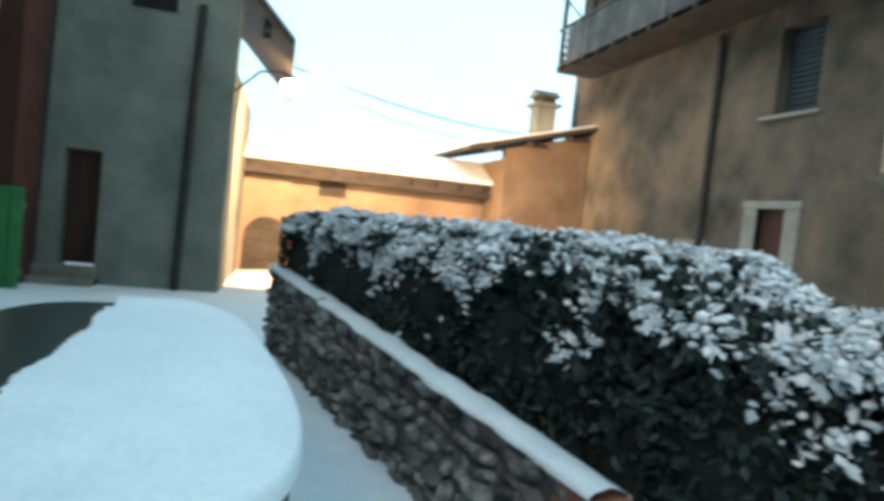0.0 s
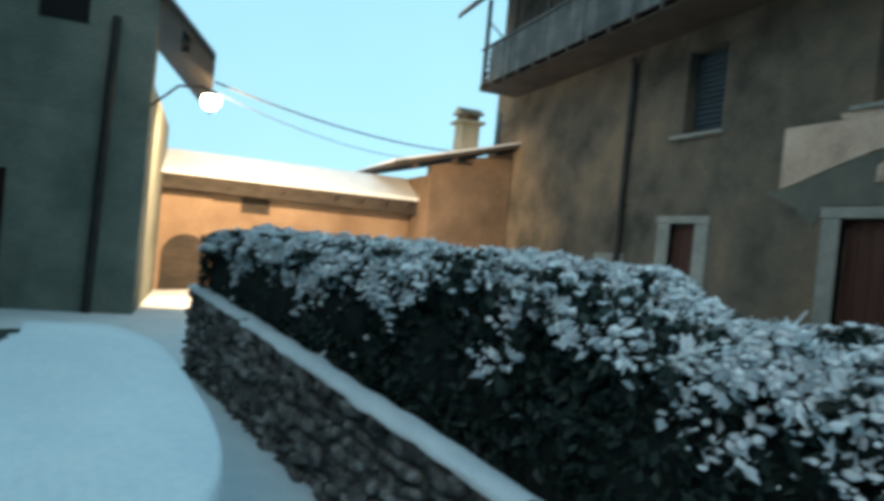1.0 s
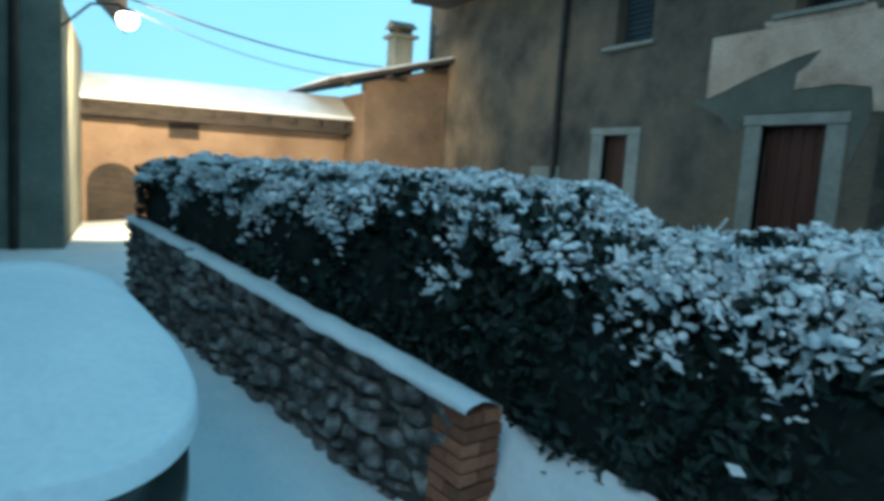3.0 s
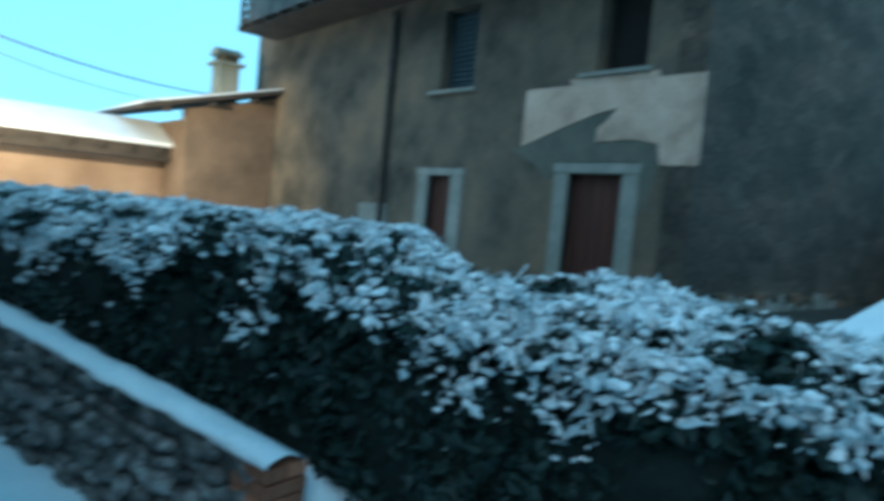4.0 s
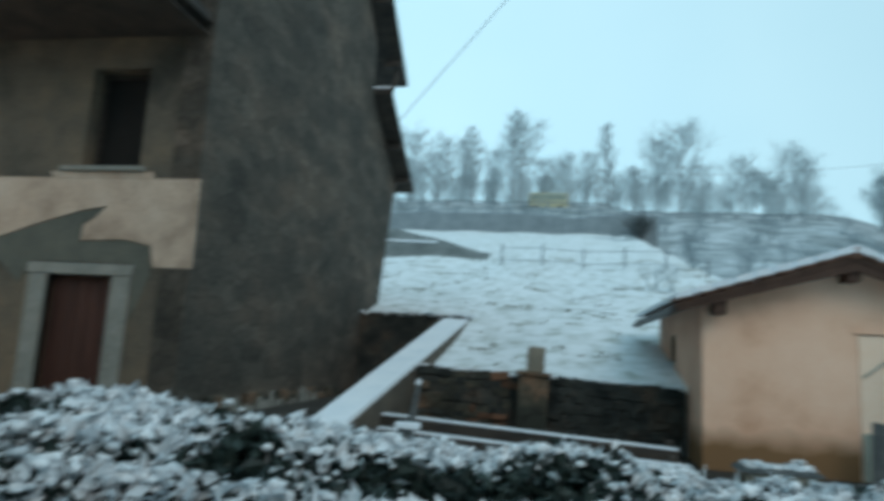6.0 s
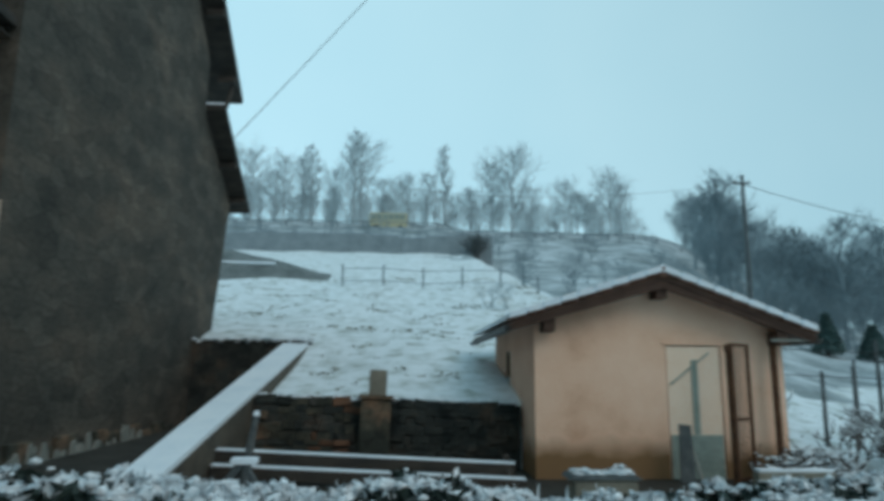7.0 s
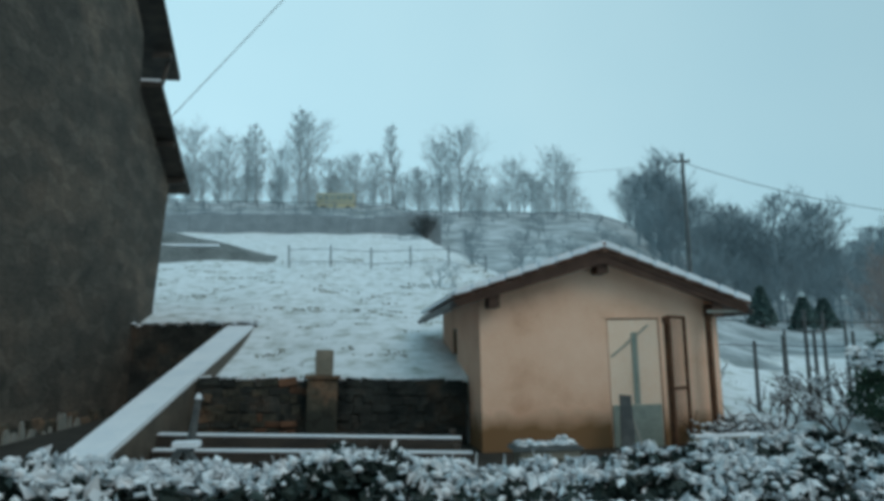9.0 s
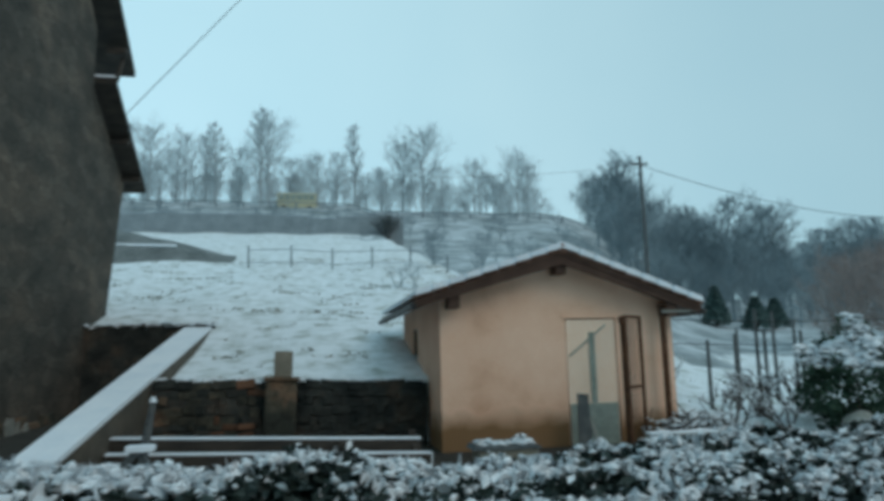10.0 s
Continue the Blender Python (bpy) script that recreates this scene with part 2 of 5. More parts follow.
# ---- mesh helpers ----
def thing(name, label, category, at=(0, 0, 0), turn=0.0, group="", kind=""):
    e = new(name)
    e.matrix_basis = pose(*at, 0, 0, turn)
    e.empty_display_size = 0.2
    return tagged(e, label, category, group, kind)


def mesh_of(name, bm, material, smooth=False):
    me = bpy.data.meshes.new(name)
    bm.to_mesh(me)
    bm.free()
    me.materials.append(material)
    if smooth:
        for poly in me.polygons:
            poly.use_smooth = True
    return me


def part(name, bm, material, parent, label="", smooth=False):
    ob = new(name, mesh_of(name, bm, material, smooth))
    ob.parent = parent
    if label:
        ob["label"] = label
    return ob


def box(x0, x1, y0, y1, z0, z1, bevel=0.0, bm=None):
    bm = bm or bmesh.new()
    v = [bm.verts.new((x, y, z)) for z in (z0, z1) for y in (y0, y1) for x in (x0, x1)]
    fs = [bm.faces.new([v[i] for i in q]) for q in ((0, 2, 3, 1), (4, 5, 7, 6), (0, 1, 5, 4), (2, 6, 7, 3), (0, 4, 6, 2), (1, 3, 7, 5))]
    if bevel:
        es = list({e for f in fs for e in f.edges})
        bmesh.ops.bevel(bm, geom=es, offset=bevel, segments=2, affect="EDGES", profile=0.6)
    return bm


def prism(points, axis, a, b, bm=None):
    """Extrude a polygon given in the two other axes along an axis from a to b."""
    bm = bm or bmesh.new()
    def at(p, k):
        return {"x": (k, p[0], p[1]), "y": (p[0], k, p[1]), "z": (p[0], p[1], k)}[axis]
    lo, hi = [bm.verts.new(at(p, a)) for p in points], [bm.verts.new(at(p, b)) for p in points]
    n = len(points)
    bm.faces.new(lo), bm.faces.new(list(reversed(hi)))
    for i in range(n):
        bm.faces.new((lo[i], hi[i], hi[(i + 1) % n], lo[(i + 1) % n]))
    bmesh.ops.recalc_face_normals(bm, faces=bm.faces)
    return bm


def tube(points, radii, sides=8, bm=None):
    bm = bm or bmesh.new()
    pts = [Vector(p) for p in points]
    if not hasattr(radii, "__len__"):
        radii = [radii] * len(pts)
    rings = []
    for i, p in enumerate(pts):
        d = (pts[min(i + 1, len(pts) - 1)] - pts[max(i - 1, 0)]).normalized()
        u = d.cross(Vector((0.31, 0.2, 0.93))).normalized()
        w = d.cross(u)
        rings.append([bm.verts.new(p + radii[i] * (math.cos(k * math.tau / sides) * u + math.sin(k * math.tau / sides) * w)) for k in range(sides)])
    for a, b in zip(rings, rings[1:]):
        for k in range(sides):
            bm.faces.new((a[k], a[(k + 1) % sides], b[(k + 1) % sides], b[k]))
    bm.faces.new(rings[-1]), bm.faces.new(list(reversed(rings[0])))
    return bm


def wall_with_openings(x0, x1, y0, y1, z0, z1, holes):
    """A wall along x, with holes (x0, x1, z0, z1) cut right through it, as joined blocks."""
    bm = bmesh.new()
    xs = sorted({x0, x1, *[h[0] for h in holes], *[h[1] for h in holes]})
    zs = sorted({z0, z1, *[h[2] for h in holes], *[h[3] for h in holes]})
    grid = {}
    solid = lambda i, k: 0 <= i < len(xs) - 1 and 0 <= k < len(zs) - 1 and not any(h[0] <= (xs[i] + xs[i + 1]) / 2 <= h[1] and h[2] <= (zs[k] + zs[k + 1]) / 2 <= h[3] for h in holes)
    def vert(i, j, k):
        if (i, j, k) not in grid:
            grid[i, j, k] = bm.verts.new((xs[i], (y0, y1)[j], zs[k]))
        return grid[i, j, k]
    for i in range(len(xs) - 1):
        for k in range(len(zs) - 1):
            if not solid(i, k):
                continue
            bm.faces.new((vert(i, 0, k), vert(i + 1, 0, k), vert(i + 1, 0, k + 1), vert(i, 0, k + 1)))
            bm.faces.new((vert(i, 1, k), vert(i, 1, k + 1), vert(i + 1, 1, k + 1), vert(i + 1, 1, k)))
            if not solid(i - 1, k): bm.faces.new((vert(i, 0, k), vert(i, 0, k + 1), vert(i, 1, k + 1), vert(i, 1, k)))
            if not solid(i + 1, k): bm.faces.new((vert(i + 1, 0, k), vert(i + 1, 1, k), vert(i + 1, 1, k + 1), vert(i + 1, 0, k + 1)))
            if not solid(i, k - 1): bm.faces.new((vert(i, 0, k), vert(i, 1, k), vert(i + 1, 1, k), vert(i + 1, 0, k)))
            if not solid(i, k + 1): bm.faces.new((vert(i, 0, k + 1), vert(i + 1, 0, k + 1), vert(i + 1, 1, k + 1), vert(i, 1, k + 1)))
    return bm


def clumps(centres, sizes, seed, flat=0.6, sub=1):
    """Many small uneven lumps as one mesh."""
    rng = np.random.default_rng(seed)
    t = bmesh.new()
    bmesh.ops.create_icosphere(t, subdivisions=sub, radius=1.0)
    base = np.array([v.co[:] for v in t.verts])
    faces = np.array([[v.index for v in f.verts] for f in t.faces])
    t.free()
    n, k = len(centres), len(base)
    sc = np.array(sizes)[:, None, None] * rng.uniform(0.6, 1.3, (n, 1, 3)) * np.array([1, 1, flat])
    ang = rng.uniform(0, math.tau, n)
    c, s = np.cos(ang)[:, None], np.sin(ang)[:, None]
    v = base[None] * sc * rng.uniform(0.75, 1.2, (n, k, 1))
    v = np.stack([v[..., 0] * c - v[..., 1] * s, v[..., 0] * s + v[..., 1] * c, v[..., 2]], -1) + np.array(centres)[:, None, :]
    f = faces[None] + (np.arange(n) * k)[:, None, None]
    return raw_mesh(v.reshape(-1, 3), f.reshape(-1, 3))


def raw_mesh(verts, faces):
    me = bpy.data.meshes.new("raw")
    me.from_pydata(verts.tolist(), [], faces.tolist())
    return me


def leaves(centres, size, seed, normal=None):
    """Folded leaf blades, one per centre, turned at random."""
    rng = np.random.default_rng(seed)
    n = len(centres)
    d = rng.normal(size=(n, 3)); d /= np.linalg.norm(d, axis=1)[:, None]
    e = rng.normal(size=(n, 3)); e -= (e * d).sum(1)[:, None] * d; e /= np.linalg.norm(e, axis=1)[:, None]
    w = np.cross(d, e)
    L = size * rng.uniform(0.6, 1.4, n)[:, None]
    C = np.array(centres)
    tip, root = C + d * L * 0.6, C - d * L * 0.6
    a, b = C + e * L * 0.32 + w * L * 0.12, C - e * L * 0.32 + w * L * 0.12
    v = np.stack([root, a, tip, b], 1).reshape(-1, 3)
    k = (np.arange(n) * 4)[:, None]
    return raw_mesh(v, np.concatenate([k + [0, 1, 2], k + [0, 2, 3]], 1).reshape(-1, 3))


def raw_part(name, me, material, parent, label="", smooth=False, kind=""):
    me.name = name
    me.materials.append(material)
    if smooth:
        me.polygons.foreach_set("use_smooth", [True] * len(me.polygons))
    ob = new(name, me)
    ob.parent = parent
    if label: ob["label"] = label
    if kind: ob["kind"] = kind
    return ob


def smoothstep(a, b, x):
    """A smooth step from 0 at a to 1 at b."""
    t = np.clip((x - a) / (b - a), 0, 1)
    return t * t * (3 - 2 * t)


def wall_y(x):
    """The road side face of the garden's stone wall."""
    return 1.09 + 0.236 * (x + 2.43)


# ---- ground ----
def height(x, y):
    road = -0.7 - 0.04 * np.clip(-8 - x, 0, 12)
    yard = -0.05 - 0.33 * smoothstep(-5, 1, x) - 0.05 * np.clip(-9 - x, 0, 11)
    soft = 0.4 + 8.0 * smoothstep(-8.3, -9.6, x)
    z = road + (yard - road) * smoothstep(0, 1, (y - wall_y(x) - 0.12) / (soft - 0.12))
    start = np.where(x < -2.52 + 0.022 * (y - 12), 17.6, 11.95)
    gain = 0.235 - 0.14 * smoothstep(0.36, 0.68, x / (np.abs(y) + 2.0))
    rise = gain * np.clip(y - 11.45, 0, 48.5) + 1.35 * gain * np.clip(y - 60, 0, 32) - 0.06 * np.clip(y - 100, 0, 4000)
    low = 0.65 - 0.95 * smoothstep(6.4, 7.4, x) - 0.22 * smoothstep(0.5, -1.5, x) * smoothstep(19, 15, y)
    uneven = 0.10 * np.sin(0.9 * x + 0.4 * y) * np.sin(0.55 * y - 0.3 * x) * smoothstep(14, 22, y)
    field = low + rise + uneven
    return np.where(y > start, field, z)


def ground_sheet():
    xs = np.concatenate([[-3000, -800, -250, -120], np.arange(-70, -22, 4), np.arange(-22, -3.6, 0.4), np.arange(-3.6, -1.0, 0.1), np.arange(-1.0, 12, 0.4), np.arange(12, 70, 2), [90, 150, 300, 900, 3000]])
    ys = np.concatenate([[-3000, -600, -120, -40], np.arange(-20, -4, 2), np.arange(-4, 5, 0.2), np.arange(5, 11.8, 0.4), [11.93, 11.97], np.arange(12.2, 17.5, 0.4), [17.58, 17.62], np.arange(18.0, 46, 0.8), np.arange(46, 110, 3), [150, 300, 900, 3000]])
    X, Y = np.meshgrid(xs, ys)
    v = np.stack([X, Y, height(X, Y)], -1).reshape(-1, 3)
    nx = len(xs)
    i, j = np.meshgrid(np.arange(nx - 1), np.arange(len(ys) - 1))
    q = (j * nx + i).ravel()
    f = np.stack([q, q + 1, q + nx + 1, q + nx], 1)
    me = raw_mesh(v, f)
    for m in (SNOW, FIELD, SOIL, SCRUB):
        me.materials.append(m)
    cx, cy = X[:-1, :-1].ravel() + 0.1, Y[:-1, :-1].ravel() + 0.1
    # Mostly unseen yard set to snowy grass, which bounces light onto the shed.
    idx = np.where(cy > 11.9, 1, np.where((cy > wall_y(cx) + 1.0) & (cx > -9), np.where((cx > -1.9 + 0.4 * np.sin(1.7 * cy)) & ((cy < 8.6) | (cx > 5.7)), 1, 2), 0))
    idx = np.where((cx < -2.52 + 0.022 * (cy - 12)) & (cy < 17.5) & (cy > 8), 2, idx)
    wander = np.array([noise.noise((a * 0.12, b * 0.16, 2.0)) + 0.5 * noise.noise((a * 0.5, b * 0.6, 6.0)) for a, b in zip(cx, cy)])
    idx = np.where((cy > 59) | ((cy > 33) & (cx + 0.25 * (cy - 46) > 9 + 7 * wander)) | ((cx > 8.5) & (cy > 20 + 6 * wander)), 3, idx)
    me.polygons.foreach_set("material_index", idx.astype(np.int32))
    me.polygons.foreach_set("use_smooth", [True] * len(me.polygons))
    me.name = "ground"
    tagged(new("ground", me), "snow-covered road, dark garden soil and sloping snowy grass field", "ground", kind="structure")


ground_sheet()


# ---- farmhouse ----
def plank_door(parent, x0, x1, y, z0, z1, planks=4, material=None):
    leaf = part("door", box(x0, x1, y, y + 0.05, z0, z1), material or DOORWOOD, parent, "closed red-brown plank door")
    w = (x1 - x0) / planks
    for i in range(planks):
        part("plank", box(x0 + i * w + 0.006, x0 + (i + 1) * w - 0.006, y - 0.02, y - 0.002, z0 + 0.02, z1 - 0.01, 0.004), material or DOORWOOD, leaf)
    part("handle", tube([(x1 - 0.1, y - 0.05, z0 + 0.95), (x1 - 0.1, y - 0.05, z0 + 1.1)], 0.012), PIPE, leaf, "dark iron handle")
    return leaf


def farmhouse():
    h = thing("farmhouse", "old stone and stucco farmhouse with timber balcony and peeling plaster", "house", (0, 0, 0))
    F, X0, X1, TOP = 8.65, -20.3, -5.0, 9.4
    holes = [(-7.28, -6.2, -0.4, 1.95), (-11.08, -10.34, -0.4, 1.84), (-11.0, -9.95, 3.6, 5.25), (-6.97, -6.0, 3.6, 5.17), (-15.6, -14.6, 6.0, 8.0), (-10.8, -9.8, 6.0, 8.0)]
    part("wall", wall_with_openings(X0, X1 - 0.45, F, F + 0.5, -1.2, TOP, holes), STUCCO, h, "mottled grey-brown stucco front wall")
    # gable end wall, with the lean-to step at its back
    part("wall", prism([(F - 0.02, -1.2), (F - 0.02, TOP), (12.6, 13.3), (17.0, 9.5), (17.0, 7.98), (20.05, 6.28), (19.0, 2.6), (18.95, -0.6)], "x", X1 - 0.45, X1), STONEWORK, h, "brown rubble masonry gable wall")
    part("wall", box(X0, X0 + 0.45, F + 0.52, 17, -1.5, TOP), STUCCO, h)
    part("wall", box(X0 + 0.5, X1 - 0.5, 16.5, 17, -1.2, 9.0), STUCCO, h)
    part("wall", box(X0 + 0.5, X1 - 0.46, 18.6, 18.95, -0.6, 6.6), STONEWORK, h)
    # Sheets behind the openings, near black in place of unlit rooms.
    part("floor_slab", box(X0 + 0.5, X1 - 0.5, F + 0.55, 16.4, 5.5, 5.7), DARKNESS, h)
    part("backing", box(X0 + 0.5, X1 - 0.5, 10.2, 10.3, -1.0, 9.0), DARKNESS, h, "near-black sheet standing for the unlit rooms")
    # roofs
    def slab(y0, z0, y1, z1, x0, x1, t):
        return prism([(y0, z0), (y1, z1), (y1, z1 + t), (y0, z0 + t)], "x", x0, x1)
    xr = -4.5
    for a in ((7.2, 8.35, 12.6, 13.35), (18.75, 9.0, 12.6, 13.35)):
        r = part("roof", slab(*a, X0 - 0.6, xr, 0.16), DARKWOOD, h, "dark timber roof under snow")
        part("snow", slab(a[0], a[1] + 0.165, a[2], a[3] + 0.165, X0 - 0.58, xr - 0.04, 0.07), SNOW, r)
    r = part("roof", slab(20.5, 6.12, 17.02, 8.1, X0, xr, 0.15), DARKWOOD, h, "lean-to roof with dark underside")
    part("snow", slab(20.5, 6.275, 17.02, 8.255, X0, xr - 0.04, 0.06), SNOW, r)
    for y, z in ((17.9, 9.55), (16.4, 10.75), (14.8, 11.9), (9.0, 9.55), (10.6, 11.1)):
        part("purlin", box(-5.0, xr - 0.03, y - 0.09, y + 0.09, z - 0.32, z - 0.12), DARKWOOD, h)
    for y, z in ((18.6, 7.0), (19.9, 6.3)):
        part("purlin", box(-5.0, xr - 0.03, y - 0.08, y + 0.08, z - 0.02, z + 0.14), DARKWOOD, h)
    part("strut", tube([(-4.7, 17.4, 7.9), (-4.62, 18.1, 9.35)], 0.06, 6), DARKWOOD, h)
    # door surrounds: jambs and lintels of pale stone
    for x0, x1, zt, w, top in ((-7.28, -6.2, 1.95, 0.30, 0.17), (-11.08, -10.34, 1.84, 0.36, 0.15)):
        for a, b in ((x0 - w, x0), (x1, x1 + w)):
            part("jamb", box(a, b, F - 0.035, F + 0.12, -0.35, zt, 0.012), SURROUND, h, "pale stone door jamb")
        part("lintel", box(x0 - w - 0.03, x1 + w + 0.03, F - 0.05, F + 0.12, zt + 0.002, zt + top, 0.015), SURROUND, h, "pale stone lintel")
        part("threshold", box(x0 - w, x1 + w, F - 0.25, F + 0.1, -0.5, -0.02 if zt > 1.9 else -0.1, 0.015), SURROUND, h)
    plank_door(h, -7.26, -6.22, F + 0.13, -0.02, 1.94, 5)
    plank_door(h, -11.06, -10.36, F + 0.13, -0.1, 1.83, 4)
    # upper windows
    for x0, x1, z0, z1, mat, lab in ((-11.0, -9.95, 3.6, 5.25, SHUTTER, "blue-grey shuttered window"), (-6.97, -6.0, 3.6, 5.17, DARKNESS, "window with a near-black pane for the unlit room")):
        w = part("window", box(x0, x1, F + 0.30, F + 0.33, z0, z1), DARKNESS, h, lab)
        for a, b, c, d in ((x0, x0 + 0.07, z0, z1), (x1 - 0.07, x1, z0, z1), (x0 + 0.07, x1 - 0.07, z1 - 0.07, z1), (x0 + 0.07, x1 - 0.07, z0, z0 + 0.07), *([((x0 + x1) / 2 - 0.03, (x0 + x1) / 2 + 0.03, z0 + 0.07, z1 - 0.07)] if mat is SHUTTER else [])):
            part("frame", box(a, b, F + 0.25, F + 0.297, c, d, 0.006), DARKWOOD if mat is DARKNESS else SHUTTER, w)
        if mat is SHUTTER:
            for i in range(14):
                z = z0 + 0.1 + i * (z1 - z0 - 0.2) / 14
                part("slat", box(x0 + 0.08, x1 - 0.08, F + 0.20, F + 0.245, z, z + 0.075), SHUTTER, w)
        part("sill", box(x0 - 0.3, x1 + 0.12, F - 0.09, F + 0.2, z0 - 0.075, z0 - 0.003, 0.012), SURROUND, w, "pale stone sill")
    for x0, x1 in ((-15.6, -14.6), (-10.8, -9.8)):
        part("balcony_door", box(x0, x1, F + 0.2, F + 0.26, 6.0, 8.0), DARKWOOD, h)
    # peeled plaster panel over the large door
    part("plaster_panel", prism([(-8.45, 3.42), (-4.97, 3.42), (-4.95, 2.10), (-5.58, 2.10), (-5.64, 2.42), (-6.1, 2.50), (-6.8, 2.46), (-6.78, 2.70), (-6.62, 2.80), (-6.42, 3.0), (-6.85, 2.92), (-7.25, 2.80), (-7.7, 2.66), (-8.1, 2.52), (-8.45, 2.42)], "y", F - 0.022, F - 0.002), PLASTER, h, "cream plaster remnant with a ragged lower edge")
    part("plaster_panel", prism([(-8.75, 2.38), (-8.45, 2.40), (-8.1, 2.50), (-7.7, 2.64), (-7.25, 2.78), (-6.85, 2.90), (-6.45, 2.96), (-6.80, 2.70), (-6.82, 2.44), (-6.1, 2.48), (-5.66, 2.40), (-5.6, 2.0), (-5.85, 1.3), (-5.9, 2.14), (-7.62, 2.14), (-7.75, 1.8), (-8.1, 2.1)], "y", F - 0.014, F - 0.003), CEMENT, h, "grey cement patch")
    part("plaster_panel", prism([(-13.7, 1.12), (-12.55, 1.16), (-12.5, -0.4), (-13.6, -0.5)], "y", F - 0.03, F - 0.004), SURROUND, h, "pale patch at the wall foot")
    part("plaster_panel", prism([(-7.45, 3.52), (-5.75, 3.52), (-5.72, 3.425), (-7.4, 3.425)], "y", F - 0.03, F - 0.003), PLASTER, h)
    # plinth with flaking render along the gable
    rng = random.Random(4)
    y = 8.7
    while y < 15.5:
        w = rng.uniform(0.25, 0.7)
        part("plinth_stone", box(-5.0, -4.95 + rng.uniform(0, 0.06), y, y + w - 0.03, -0.6, 0.22 + rng.uniform(-0.12, 0.10) - 0.02 * (y - 9), 0.02), OLDWALL, h)
        y += w
    for y in [8.75 + 0.27 * i + rng.uniform(-0.1, 0.1) for i in range(20)]:
        w, low, top = rng.uniform(0.05, 0.17), rng.uniform(-0.45, -0.1), rng.uniform(0.0, 0.26)
        ring = [(y + w * math.cos(k * math.tau / 9) * rng.uniform(0.6, 1.2), (low + top) / 2 + (top - low) / 2 * math.sin(k * math.tau / 9) * rng.uniform(0.7, 1.1)) for k in range(9)]
        part("render_flake", prism(ring, "x", -4.90, -4.865), SURROUND, h, "pale flake of old render")
    # down pipe
    p = part("drainpipe", tube([(-12.7, F - 0.09, -0.3), (-12.7, F - 0.09, 5.3), (-12.7, F - 0.16, 5.5)], 0.07, 10), PIPE, h, "dark metal drainpipe")
    for z in (0.6, 2.2, 3.8):
        part("bracket", box(-12.79, -12.61, F - 0.16, F - 0.003, z, z + 0.03), PIPE, p)
    # balcony along the upper floor
    b = part("balcony", box(-19.0, -5.05, 7.45, F - 0.003, 5.84, 5.98), DARKWOOD, h, "long weathered timber balcony")
    x = -18.95
    while x < -5.3:
        part("joist", box(x, x + 0.1, 7.40, F - 0.01, 5.69, 5.835), DARKWOOD, b)
        x += 0.85
    # Dark sheet closing the joists; it stands for the shade under the balcony.
    part("shade_soffit", box(-18.95, -5.1, 7.42, F - 0.02, 5.665, 5.686), DARKWOOD, b)
    x = -18.4
    k = 0
    while x < -5.2:
        part("board", box(x, x + 0.17, 7.42, 7.45, 5.82, 6.84 + 0.02 * (k % 3)), GREYWOOD, b)
        x += 0.185
        k += 1
    part("handrail", box(-19.0, -5.1, 7.38, 7.46, 6.88, 6.96, 0.01), GREYWOOD, b)
    for i in range(8):
        xx = -19.0 + i * 1.96
        part("post", box(xx, xx + 0.11, 7.455, 7.56, 5.98, 8.45), DARKWOOD, b)
    for i in range(5):
        part("rail", box(-19.06, -19.0, 7.5, F - 0.01, 6.07 + 0.2 * i, 6.12 + 0.2 * i), GREYWOOD, b)
    part("brace", tube([(-19.03, 7.5, 6.0), (-19.03, 8.5, 7.6)], 0.03, 6), GREYWOOD, b)
    part("brace", tube([(-19.03, 7.5, 7.9), (-19.03, 8.6, 7.0)], 0.03, 6), GREYWOOD, b)


farmhouse()


def annex():
    a = thing("annex", "low lamp-lit outbuilding joined to the farmhouse end", "outbuilding", (0, 0, 0))
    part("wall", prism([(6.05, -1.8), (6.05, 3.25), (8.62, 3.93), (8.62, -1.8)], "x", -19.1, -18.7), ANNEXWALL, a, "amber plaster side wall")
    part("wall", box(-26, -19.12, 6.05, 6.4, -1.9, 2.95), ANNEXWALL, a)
    r = part("roof", prism([(4.84, 3.05), (8.63, 4.05), (8.63, 4.17), (4.84, 3.17)], "x", -26, -18.3), DARKWOOD, a, "lean-to roof of dark timber")
    part("snow", prism([(4.84, 3.175), (8.63, 4.175), (8.63, 4.23), (4.84, 3.23)], "x", -26, -18.33), SNOW, r)
    for y in (5.4, 6.6, 7.8):
        part("rafter", box(-18.7, -18.34, y, y + 0.12, 2.95 + (y - 4.84) * 0.265 - 0.06, 2.95 + (y - 4.84) * 0.265 + 0.06), DARKWOOD, a)
    c = thing("chimney", "brick chimney with a small capped top on the annex roof", "chimney", (-19.5, 7.35, 3.7))
    part("shaft", box(-0.32, 0.32, -0.3, 0.3, -0.1, 1.0, 0.02), STUCCO_GREY, c)
    part("cap", box(-0.45, 0.45, -0.42, 0.42, 1.0, 1.1, 0.02), STUCCO_GREY, c)
    for sx in (-0.27, 0.27):
        part("pillar", box(sx - 0.05, sx + 0.05, -0.25, 0.25, 1.1, 1.3), OLDWALL, c)
    part("hood", prism([(-0.42, 1.3), (0.42, 1.3), (0, 1.52)], "y", -0.38, 0.38), STUCCO_GREY, c)


annex()


